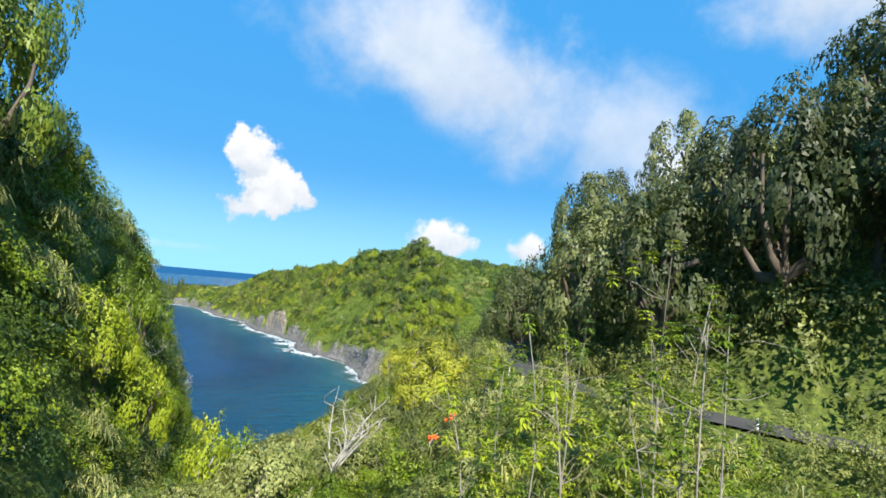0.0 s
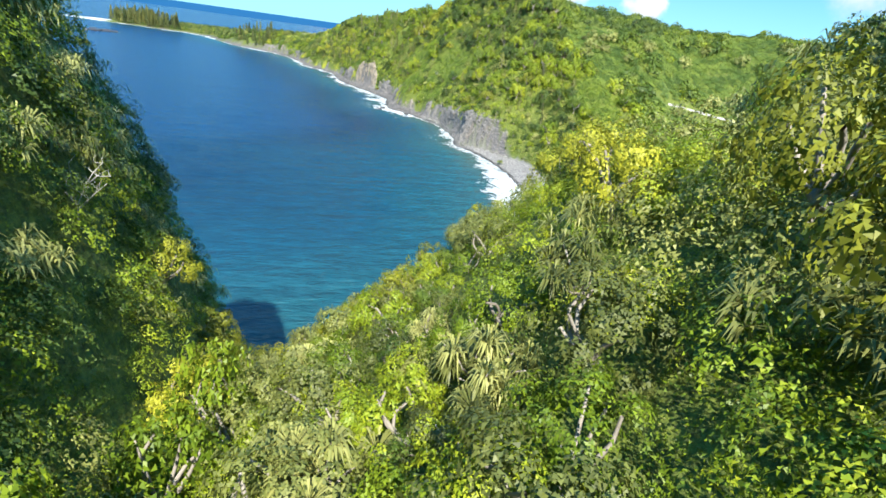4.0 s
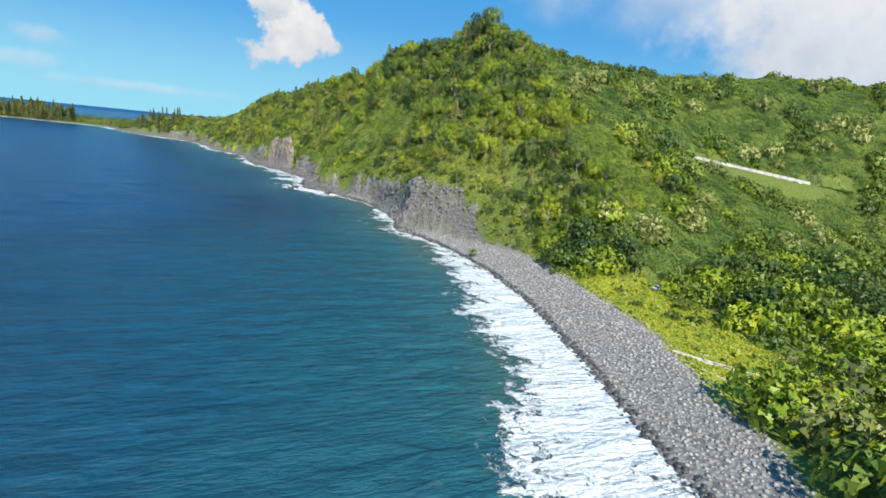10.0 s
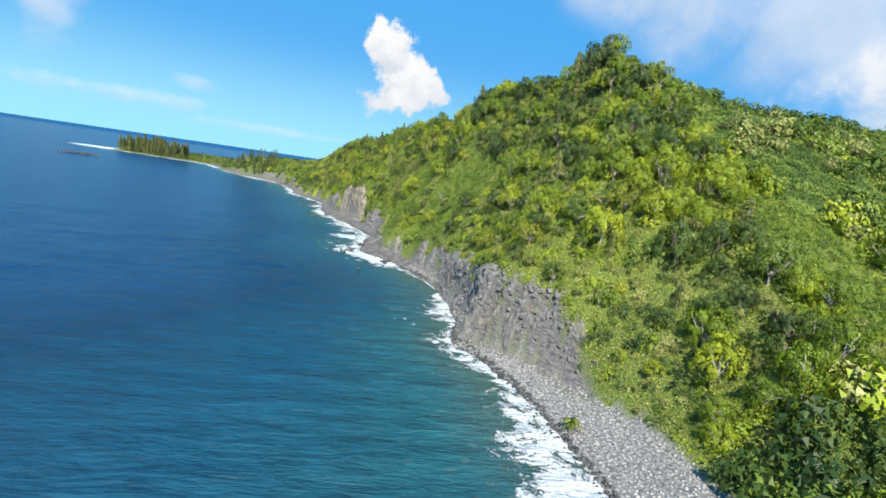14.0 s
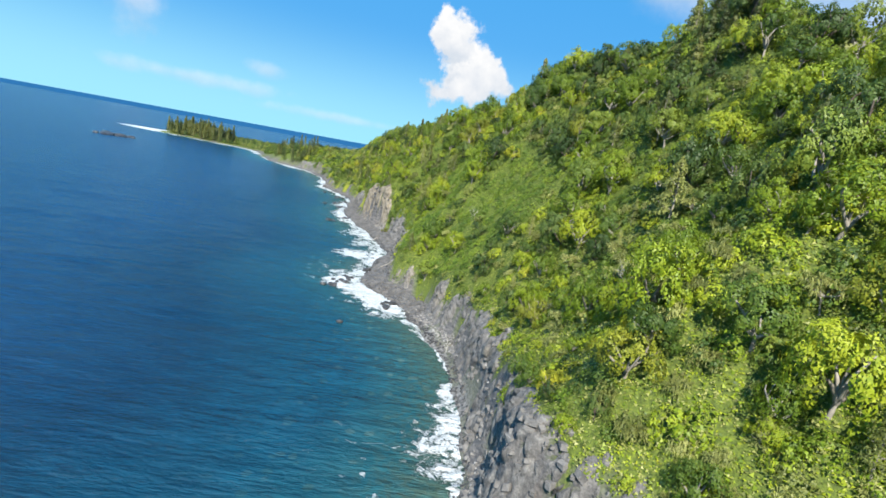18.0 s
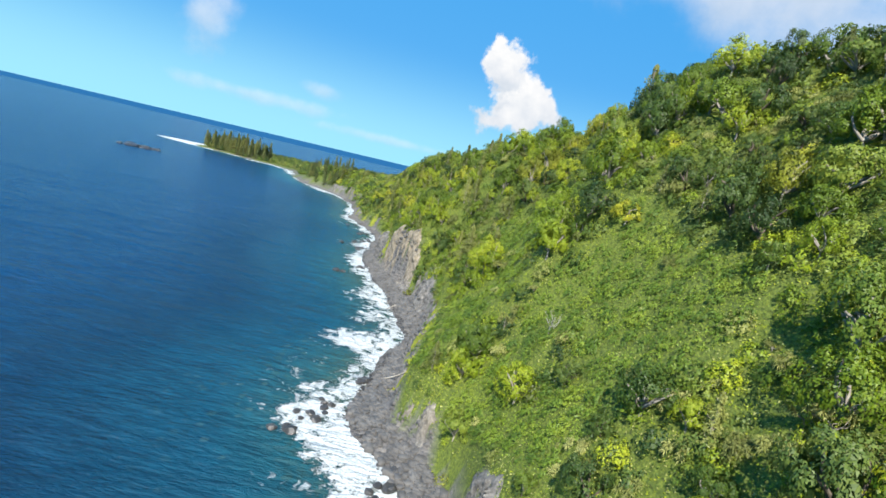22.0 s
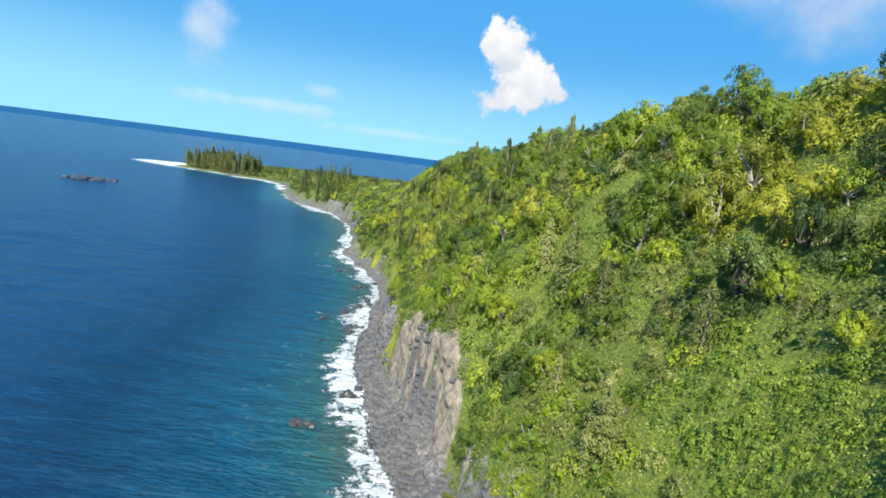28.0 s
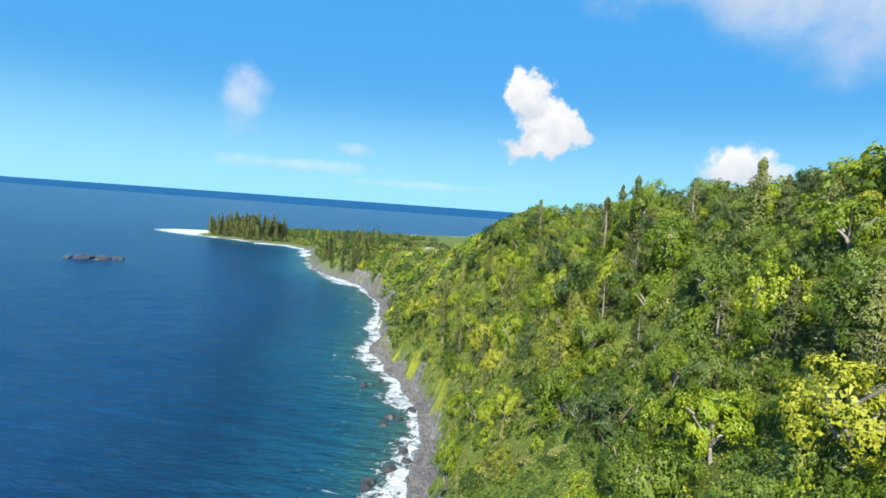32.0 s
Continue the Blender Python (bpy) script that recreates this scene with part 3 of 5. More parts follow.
def leaves(r, at, out, long, wide, droop=0.0):
    """One three-cornered leaf spray for each place and facing: (n, 3, 3)."""
    n = len(at)
    out = out / (np.linalg.norm(out, axis=1, keepdims=True) + 1e-9)
    a = np.cross(out, r.normal(size=(n, 3)))
    a /= np.linalg.norm(a, axis=1, keepdims=True) + 1e-9
    b = np.cross(out, a)
    s = r.uniform(0.65, 1.3, (n, 1))
    tip = at + a * s * long - np.array([0, 0, 1.0]) * droop * long
    root = at - a * s * long * 0.7 + out * wide * 0.25
    return np.stack([root - b * s * wide * 1.15, tip, root + b * s * wide * 1.15], 1)


def ball(r, n):
    w = r.normal(size=(n, 3))
    return w / np.linalg.norm(w, axis=1, keepdims=True)


def crown_broad(n, leaf, seed, lumps=11, flat=0.75):
    """Cauliflower crown of radius 1 standing on z = 0: boughs spread over a dome, each with its own leafy clumps."""
    r = np.random.default_rng(seed)
    ways = []
    for _ in range(lumps):
        tries = ball(r, 12)
        tries[:, 2] = np.abs(tries[:, 2]) * 1.15 - 0.15
        gap = [min([9.0] + [float(np.linalg.norm(t - w)) for w in ways]) for t in tries]
        ways.append(tries[int(np.argmax(gap))])
    way = np.array(ways)
    bough = r.uniform(0.26, 0.40, lumps) * (11.0 / lumps) ** 0.3
    mid = way * r.uniform(0.50, 0.74, (lumps, 1)) * (1, 1, flat) + (0, 0, 0.18)
    each = 7
    home = np.repeat(np.arange(lumps), each)
    off = ball(r, lumps * each) + way[home] * 0.7 + (0, 0, 0.25)
    off /= np.linalg.norm(off, axis=1, keepdims=True)
    clump = mid[home] + off * (bough[home] * r.uniform(0.6, 0.95, len(home)))[:, None]
    round_ = bough[home] * r.uniform(0.34, 0.52, len(home))
    pick = r.integers(0, len(clump), n)
    w = ball(r, n)
    facing = np.sum(w * off[pick], axis=1)
    w = np.where((facing < -0.2)[:, None], -w, w)
    at = clump[pick] + w * round_[pick][:, None] * r.uniform(0.75, 1.12, (n, 1))
    out = w * 0.8 + off[pick] * 0.5 + way[home[pick]] * 0.25 + r.normal(size=(n, 3)) * 0.25
    big = np.full((n, 1), float(leaf))
    inner = r.uniform(0, 1, n) < 0.12
    at[inner] = mid[home[pick[inner]]] + ball(r, int(inner.sum())) * 0.12
    out[inner] = way[home[pick[inner]]]
    big[inner] *= 1.4
    return leaves(r, at, out, big, big * 0.52, 0.2)


def crown_fern(n, leaf, seed):
    """Low clump of arching fronds, radius 1."""
    r = np.random.default_rng(seed)
    turn, lean = r.uniform(0, 6.283, n), r.uniform(0.15, 1.15, n)
    way = np.stack([np.cos(turn) * np.sin(lean), np.sin(turn) * np.sin(lean), np.cos(lean)], -1)
    root = np.stack([r.uniform(-0.75, 0.75, n), r.uniform(-0.75, 0.75, n), r.uniform(0.0, 0.45, n)], -1)
    side = np.cross(way, (0, 0, 1.0))
    side /= np.linalg.norm(side, axis=1, keepdims=True) + 1e-9
    s = r.uniform(0.7, 1.3, (n, 1)) * leaf
    mid = root + way * s
    return np.stack([mid - side * s * 0.42 - way * s * 0.6, root + way * s * 2 - np.array([0, 0, 0.35]) * s, mid + side * s * 0.42 - way * s * 0.6], 1)


def hala_tips(seed, n=11):
    r = np.random.default_rng(seed)
    tips = ball(r, n) * (0.85, 0.85, 0.5)
    tips[:, 2] = np.abs(tips[:, 2]) + r.uniform(0.1, 0.45, n)
    return tips * r.uniform(0.55, 0.95, (n, 1))


def crown_hala(n, seed, tufts=11, long=0.38, wide=0.026):
    """Screw pine: tufts of drooping straps at the ends of the forks."""
    r = np.random.default_rng(seed + 500)
    tips = hala_tips(seed, tufts)
    pick = r.integers(0, tufts, n)
    w = ball(r, n)
    w[:, 2] = w[:, 2] * 0.75 + 0.25
    at = tips[pick] + w * 0.04
    side = np.cross(w, (0, 0, 1.0)) + 1e-6
    side /= np.linalg.norm(side, axis=1, keepdims=True)
    s = r.uniform(0.7, 1.25, (n, 1)) * long
    mid = at + w * s * 0.55 + (0, 0, 0.05)
    tip = at + w * s * 0.95 - np.array([0, 0, 0.42]) * s
    return np.stack([at, mid - side * wide, tip, mid + side * wide], 1)


def crown_needle(n, leaf, seed, tall=2.4):
    """Ironwood: a ragged spire of hanging needle sprays, radius 1, height tall."""
    r = np.random.default_rng(seed)
    h = r.uniform(0.05, 1, n)
    arms = r.uniform(0, 6.283, 16)
    turn = arms[r.integers(0, 16, n)] + r.normal(size=n) * 0.22
    reach = (1 - h) ** 0.7 * r.uniform(0.35, 1.0, n) * (0.8 + 0.3 * np.sin(arms[0] + h * 23))
    at = np.stack([np.cos(turn) * reach, np.sin(turn) * reach, h * tall], -1)
    out = np.stack([np.cos(turn), np.sin(turn), np.full(n, 0.35)], -1) + r.normal(size=(n, 3)) * 0.45
    return leaves(r, at, out, leaf, leaf * 0.32, 0.5)


def wood_broad(seed, foot=1.1, limbs=6):
    r = np.random.default_rng(seed + 900)
    fork = np.array([r.normal() * 0.08, r.normal() * 0.08, foot * 0.75])
    runs = [limb(r, (0, 0, -0.5), fork, 0.085, 0.05)]
    for w in ball(r, limbs):
        end = w * (0.62, 0.62, 0.3) + (0, 0, foot + 0.45)
        runs.append(limb(r, fork, end, 0.045, 0.14))
    return tubes(runs)


def wood_hala(seed, foot=0.9):
    r = np.random.default_rng(seed + 900)
    tips = hala_tips(seed) + (0, 0, foot)
    fork = np.array([0, 0, foot * 0.62])
    runs = [limb(r, (0, 0, -0.5), fork, 0.06, 0.06)]
    for k in range(0, len(tips), 3):
        elbow = tips[k:k + 3].mean(0) * 0.45 + fork * 0.55
        runs.append(limb(r, fork, elbow, 0.042, 0.1))
        runs += [limb(r, elbow, t, 0.028, 0.16) for t in tips[k:k + 3]]
    return tubes(runs)


def wood_needle(seed, tall=2.4, foot=0.5):
    r = np.random.default_rng(seed + 900)
    runs = [limb(r, (0, 0, -0.5), (r.normal() * 0.06, r.normal() * 0.06, tall + foot), 0.06, 0.02, 6)]
    for k in range(7):
        z = foot + tall * (0.15 + 0.1 * k)
        turn = r.uniform(0, 6.283)
        runs.append(limb(r, (0, 0, z), (math.cos(turn) * 0.6 * (1 - k / 9), math.sin(turn) * 0.6 * (1 - k / 9), z + 0.25), 0.02, 0.1))
    return tubes(runs)


FOOT = {"broad": 0.35, "high": 0.38, "hala": 0.5, "needle": 0.15}


def tree(name, kind, mat, bark, label, group, seed, cards, leaf):
    """One tree of crown radius 1, with its trunk and crown as parts."""
    root = thing(name, label, "tree", group)
    wood = {"high": lambda: wood_broad(seed, FOOT["high"], 8), "broad": lambda: wood_broad(seed, FOOT["broad"]), "hala": lambda: wood_hala(seed, FOOT["hala"]), "needle": lambda: wood_needle(seed, 2.4, FOOT["needle"])}[kind]()
    part("trunk", mesh_from("trunk", wood[0], 4, wood[1], [bark], smooth_on=True), root)
    crown = {"high": lambda: crown_broad(cards, leaf, seed, 22, 1.0), "broad": lambda: crown_broad(cards, leaf, seed), "hala": lambda: crown_hala(cards, seed, 11, 0.30, 0.018 if cards > 600 else 0.026), "needle": lambda: crown_needle(cards, leaf, seed)}[kind]()
    corners = crown.shape[1]
    crown = crown.reshape(-1, 3) + (0, 0, FOOT[kind])
    part("crown", mesh_from("crown", crown, corners, np.arange(len(crown)), [mat]), root)
    return root


def stood(x, y, size, turn, sink=0.2, tall=1.0):
    z = height(x, y)
    return Matrix.Translation((x, y, z - sink)) @ Matrix.Rotation(turn, 4, "Z") @ Matrix.Diagonal((size, size, size * tall, 1))


LINE = [(-82, -250, 80), (-81, -240, 80), (-77, -226, 81), (-72, -200, 75), (-66, -174, 67), (-62, -155, 61), (-56, -132, 49), (-48, -108, 45), (-38, -82, 45)]


def clear_of_line(x, y, size, room=4.0):
    """The largest plant size that leaves the open lane down the ravine free."""
    z = ground(x, y) + size * 0.8
    ok = np.full(x.shape, 1e9)
    for (ax, ay, az), (bx, by, bz) in zip(LINE, LINE[1:]):
        for t in (0.0, 0.25, 0.5, 0.75):
            far = np.sqrt((x - ax - (bx - ax) * t) ** 2 + (y - ay - (by - ay) * t) ** 2 + (z - az - (bz - az) * t) ** 2)
            ok = np.minimum(ok, (far - room) / 1.15)
    return np.where((y < -222) & (x < -84), np.where(ok > 5, ok, 0), ok)


def lane_off(x, y):
    """Distance in the plan from the open lane down the ravine."""
    return np.min([np.hypot(x - a - (p - a) * t, y - b - (q - b) * t) for (a, b, c), (p, q, w) in zip(LINE, LINE[1:]) for t in (0, 0.34, 0.67)], axis=0)


def again(ob, m):
    """A copy at the pose m, whose scale holds as given."""
    return copy_thing(ob, m @ Matrix.Diagonal((1 / ob.scale.x, 1 / ob.scale.y, 1 / ob.scale.z, 1)))


def plant(makers, spots, seed, tall=1.0):
    """Stands copies of the given trees at the spots (x, y, size)."""
    r = np.random.default_rng(seed)
    used = set()
    for x, y, size in spots:
        k = int(r.integers(0, len(makers)))
        m = stood(x, y, size, r.uniform(0, 6.283), 0.25, tall * r.uniform(0.85, 1.2))
        if k in used:
            again(makers[k], m)
        else:
            makers[k].matrix_world = m
            used.add(k)
    for k, ob in enumerate(makers):
        if k not in used:
            for o in (*ob.children_recursive, ob):
                bpy.data.objects.remove(o)


def thicket(name, x, y, size, tall, protos, mats, which, label, lift=0.0, seed=1, lean=0.3):
    """Many plants joined into one sheet of foliage."""
    if len(x) == 0:
        return None
    r = np.random.default_rng(seed)
    v = np.stack(protos)[r.integers(0, len(protos), len(x))]
    cards = v.shape[1]
    z = ground(x, y) + lift * tall
    turn = r.uniform(0, 6.283, len(x))
    c, s = (np.cos(turn) * size)[:, None, None], (np.sin(turn) * size)[:, None, None]
    over, along_ = v[..., 0] * c - v[..., 1] * s, v[..., 0] * s + v[..., 1] * c
    gx, gy = (np.clip((ground(x + a, y + b) - ground(x - a, y - b)) / 4, -1.6, 1.6)[:, None, None] * lean for a, b in ((2, 0), (0, 2)))
    verts = np.stack([over + x[:, None, None], along_ + y[:, None, None],
                      v[..., 2] * tall[:, None, None] + z[:, None, None] + over * gx + along_ * gy], -1).reshape(-1, 3)
    me = mesh_from(name, verts, v.shape[2], np.arange(len(verts)), mats, np.repeat(which, cards))
    own = me.attributes.new("plant", "FLOAT", "POINT")
    own.data.foreach_set("value", np.repeat(r.uniform(0, 1, len(x)), cards * v.shape[2]).astype(np.float32))
    return tagged(new(name, me), label, "vegetation", kind="stuff")


def strewn(x0, x1, y0, y1, gap, seed):
    """A jittered grid of places."""
    r = np.random.default_rng(seed)
    gx, gy = np.meshgrid(np.arange(x0, x1, gap), np.arange(y0, y1, gap))
    gx = gx + (np.arange(gx.shape[0]) % 2)[:, None] * gap / 2
    return gx.ravel() + r.uniform(-0.7, 0.7, gx.size) * gap, gy.ravel() + r.uniform(-0.7, 0.7, gx.size) * gap


# ---------------------------------------------------------------- which plant grows where
FERN, MID, BRIGHT, DARK, HALA, GOLD, OLIVE = range(7)


def species(x, y, seed):
    r = np.random.default_rng(seed)
    d = inland(x, y)
    e = d - beach_wide(y)
    h = ground(x, y)
    n1, n2, u = fractal(x, y, 45, 61, 3), fractal(x, y, 17, 71, 2), r.uniform(0, 1, x.shape)
    kind = np.full(x.shape, MID)
    mixed = r.choice([MID, BRIGHT, DARK, OLIVE, GOLD, HALA], x.shape, p=[0.24, 0.30, 0.14, 0.20, 0.05, 0.07])
    kind[n2 > 0.10] = BRIGHT
    kind[(n2 < -0.14)] = DARK
    crest = (h > hill_top(y) * 0.86) & (h > 62) & (y > 215)
    kind[crest & (y > 200) & (u < 0.42) & (n2 < 0.18)] = DARK
    kind[(y > 100) & (y < 245) & (e < 75) & (u < 0.20)] = HALA
    kind[(y > 95) & (y < 330) & (e < 30) & (u < 0.42)] = HALA
    kind[(y > 160) & (y < 250) & (e > 45) & (e < 95) & (u < 0.7) & (n1 > -0.05)] = BRIGHT
    kind[(y > 470) & (y < 700) & (n2 > -0.02) & (e > 28) & (u < 0.8)] = BRIGHT
    kind[(y > 545) & (y < 800) & (e < 42) & (u < 0.72)] = OLIVE
    kind[(y > 395) & (y < 470) & (e > 12) & (e < 55) & (n1 > 0.0) & (u < 0.7)] = OLIVE
    blend = (r.uniform(0, 1, x.shape) < np.interp(y, [200, 300, 450, 480], [0.35, 0.5, 0.6, 0.72])) & (y > 100)
    blend &= e < 85
    kind[blend] = mixed[blend]
    behind = (e > 85) & (y < 330) & (kind == BRIGHT) & (u < 0.7)
    kind[behind] = MID
    fern = (y > 66) & (y < 232) & (x > 102 + 0.22 * (y - 66)) & (n2 < 0.14) & ~crest
    fern |= (y > 282) & (y < 432) & (e > 5) & (e < 44 - 0.16 * np.abs(y - 355)) & (n2 < 0.12)
    fern |= (y > 470) & (y < 545) & (e > 6) & (e < 34) & (n2 < 0.1)
    kind[fern] = FERN
    kind[fern & (u < 0.05)] = HALA
    kind[(x - 88) ** 2 + (y - 450) ** 2 < 260] = GOLD
    near = y < -40
    kind[near] = np.where(u < 0.24, MID, np.where(u < 0.74, BRIGHT, np.where(u < 0.85, HALA, OLIVE)))[near]
    flat_ = (y > -48) & (y < 12) & (x > 48) & (x < 150)
    kind[flat_] = np.where(u < 0.36, BRIGHT, np.where(u < 0.6, OLIVE, np.where(u < 0.8, HALA, MID)))[flat_]
    kind[near & (x < -80) & (u < 0.45)] = MID
    kind[near & (x < -80) & (u > 0.88)] = DARK
    kind[near & (x > -48) & (y < -160) & (u < 0.8)] = OLIVE
    return kind


SHADES = [LEAF_FERN, LEAF_MID, LEAF_BRIGHT, LEAF_DARK, LEAF_HALA, LEAF_GOLD, LEAF_OLIVE]


def cut_off(x, y):
    """Above 0 where plants leave the wall of the valley road in view."""
    t = np.clip(((x - 197) * 77 - (y - 144) * 34) / 7085.0, -0.03, 0.77)
    below = (x - 197 - 77 * t) * 0.404 + (y - 144 + 34 * t) * 0.915
    off = np.hypot(x - 197 - 77 * t, y - 144 + 34 * t)
    return np.where(below > 0, off - 7.0, off - 11.0)


def growable(x, y, back=1.0):
    z4 = zones(x, y)
    d = inland(x, y)
    return (d > beach_wide(y) + back) & (z4[:, 0] + z4[:, 1] + z4[:, 2] == 0) & (road_off(x, y) > 3.4) & (cut_off(x, y) > 0)


# ---------------------------------------------------------------- the green cover of the slopes
# far ground: valley, back of the hill, plateau
x, y = strewn(28, 540, -150, 400, 5.4, 11)
d = inland(x, y)
ok = growable(x, y) & ((d - beach_wide(y) > 74) | (y < 100)) & ((y < 330) | (x < 190)) & (ground(x, y) > 2.2) & ((y > -48) | (x > 70))
x, y = x[ok], y[ok]
kind = species(x, y, 5)
low = kind == FERN
r5 = np.random.default_rng(5)
tall_ = ~low & (r5.uniform(0, 1, len(x)) < 0.5)
size = np.where(low, r5.uniform(2.6, 4.4, len(x)), np.where(tall_, r5.uniform(4.4, 7.2, len(x)), r5.uniform(2.6, 3.8, len(x))))
size[(x > 132) & (y > 205) & (y < 300)] *= 0.6
cx, cy = strewn(60, 420, 10, 330, 3.9, 28)
ok = growable(cx, cy) & ((inland(cx, cy) - beach_wide(cy) > 74) | (cy < 100)) & (ground(cx, cy) > 2.2)
cx, cy = cx[ok], cy[ok]
cane = species(cx, cy, 5) == FERN
cx, cy = cx[cane], cy[cane]
cs = r5.uniform(2.2, 3.4, len(cx))
VALLEY = [LEAF_CANE] + SHADES[1:]
thicket("valley_shrubs", cx, cy, cs * 1.35, cs * 0.75, [crown_fern(300, 0.13, k) for k in range(5)], VALLEY, np.full(len(cx), FERN), "dense green canes and shrubs on the valley side", 0.0, 3, 0.85)
thicket("valley_forest", x[~low], y[~low], size[~low], size[~low] * 1.15, [crown_broad(190, 0.125, k) for k in range(6)], SHADES, kind[~low], "dark green forest on the valley side", 0.15, 4)
x, y = strewn(-130, 330, 420, 1010, 7.4, 12)
d = inland(x, y)
ok = growable(x, y) & ((d - beach_wide(y) > 74) | (y > 700)) & (d < 170) & ~((x > -50) & (x < 12) & (y > 950) & (y < 1000))
x, y = x[ok], y[ok]
size = r5.uniform(3.0, 7.2, len(x))
thicket("ridge_forest", x, y, size, size * 1.1, [crown_broad(240, 0.115, 20 + k) for k in range(6)], SHADES, species(x, y, 6), "mixed green forest behind the crest", 0.15, 5)

# near ground: the sea-facing slope, a low thicket with canopy trees over it
x, y = strewn(-90, 180, 96, 700, 3.5, 13)
d = inland(x, y)
ok = growable(x, y, 0.5) & (d - beach_wide(y) <= 74) & (ground(x, y) > 2.2)
x, y = x[ok], y[ok]
kind = species(x, y, 7)
low = kind == FERN
r7 = np.random.default_rng(7)
size = r7.uniform(1.7, 3.0, len(x)) * np.where(inland(x, y) - beach_wide(y) < 8, 0.6, 1.0)
fx, fy = strewn(-20, 150, 96, 560, 2.1, 19)
ok = growable(fx, fy, 0.5) & (inland(fx, fy) - beach_wide(fy) <= 74)
fx, fy = fx[ok], fy[ok]
ok = species(fx, fy, 9) == FERN
fx, fy = fx[ok], fy[ok]
fs = r7.uniform(1.1, 1.95, len(fx))
thicket("slope_shrubs", fx, fy, fs, fs * 1.05, [crown_broad(270, 0.095, 40 + k, 7, 0.8) for k in range(6)], SHADES + [LEAF_CANE], np.where(fy > 440, len(SHADES), FERN), "low bright green ferns and shrubs on the sea slope", 0.05, 6, 0.5)

bush = ~low & (kind != HALA)
thicket("slope_thicket", x[bush], y[bush], size[bush] * 1.08, size[bush] * np.where(y[bush] > 460, 1.4, 1.15), [crown_broad(380, 0.085, 60 + k) for k in range(7)], SHADES, kind[bush], "dense mixed green thicket on the sea slope", 0.0, 7)
pines = ~low & (kind == HALA)
thicket("slope_screw_pines", x[pines], y[pines], size[pines] * 1.05, size[pines] * 1.15, [crown_hala(300, 80 + k, 12) for k in range(6)], SHADES, kind[pines], "pale olive screw pine thicket above the cliff", 0.35, 8)

x, y = strewn(-90, 185, 100, 715, 6.9, 27)
ok = growable(x, y, 2.0) & (inland(x, y) - beach_wide(y) <= 80) & (inland(x, y) - beach_wide(y) > 4) & (ground(x, y) > 2.2)
x, y = x[ok], y[ok]
kind = species(x, y, 7)
size = (2.5 + 4.6 * r7.uniform(0, 1, len(x)) ** 1.7) * np.interp(inland(x, y) - beach_wide(y), [4, 20], [0.6, 1.0])
picks = {code: np.where(kind == code)[0] for code in (MID, BRIGHT, DARK, HALA, OLIVE, GOLD)}


def spots(code, grow):
    return [(float(x[i]), float(y[i]), float(size[i] * grow)) for i in picks[code]]


plant([tree("broadleaf_tree", "broad", LEAF_MID, BARK, "rounded mid-green broadleaf tree on the slope", "slope trees", 100 + k, 3600, 0.036) for k in range(5)], spots(MID, 1.05), 21, 1.3)
plant([tree("yellow_green_tree", "broad", LEAF_BRIGHT, BARK, "yellow-green broadleaf tree in full leaf on the slope", "slope trees", 120 + k, 3600, 0.036) for k in range(5)], spots(BRIGHT, 1.05), 22, 1.3)
plant([tree("dark_leaved_tree", "broad", LEAF_DARK, BARK_DARK, "dark green broadleaf tree near the crest", "slope trees", 140 + k, 3400, 0.037) for k in range(4)], spots(DARK, 1.05), 23, 1.35)
plant([tree("golden_green_tree", "broad", LEAF_GOLD, BARK, "golden-green broadleaf tree standing out on the slope", "slope trees", 190 + k, 3400, 0.037) for k in range(3)], spots(GOLD, 1.1), 26, 1.3)
plant([tree("screw_pine", "hala", LEAF_HALA, BARK, "pale olive screw pine with forked grey branches", "screw pines", 160 + k, 640, 0.1) for k in range(6)], spots(HALA, 0.62), 24)
plant([tree("ironwood_tree", "needle", LEAF_OLIVE, BARK, "feathery brown-green ironwood tree on the slope", "ironwood trees", 180 + k, 1900, 0.07) for k in range(4)], spots(OLIVE, 0.95), 25)

# the hill beside the start, where the flight passes close
x, y = strewn(-135, 70, -285, -48, 2.5, 14)
wall_x, wall_y = strewn(-102, -80, -250, -112, 2.0, 18)
x, y = np.concatenate([x, wall_x]), np.concatenate([y, wall_y])
d = inland(x, y)
ok = growable(x, y, 1.0) & (d < 150) & (ground(x, y) > 3)
x, y = x[ok], y[ok]
kind = species(x, y, 8)
r8 = np.random.default_rng(8)
size = r8.uniform(1.5, 3.1, len(x)) * np.where((x < -90) & (y > -240), 1.15, 1.0)
size[(x > -44) & (y < -150)] *= 1.25
size = np.minimum(size, clear_of_line(x, y, size))
free = size > 0.8
x, y, kind, size = x[free], y[free], kind[free], size[free]
near = (np.abs(x + 66) < 38) & (y > -262) & (y < -105)
u = r8.uniform(0, 1, len(x))
far = ~near & (u < 0.5)
size = np.where(near, size, size * 1.35)
thicket("hill_thicket", x[far & (kind != HALA)], y[far & (kind != HALA)], size[far & (kind != HALA)], size[far & (kind != HALA)] * 1.15, [crown_broad(560, 0.058, 200 + k) for k in range(6)], SHADES, kind[far & (kind != HALA)], "shaded green thicket on the near hill", 0.1, 9)
pick = far & (kind == HALA)
thicket("hill_screw_pines", x[pick], y[pick], size[pick], size[pick], [crown_hala(190, 220 + k, 10) for k in range(5)], SHADES, kind[pick], "olive screw pine thicket on the near hill", 0.4, 10)
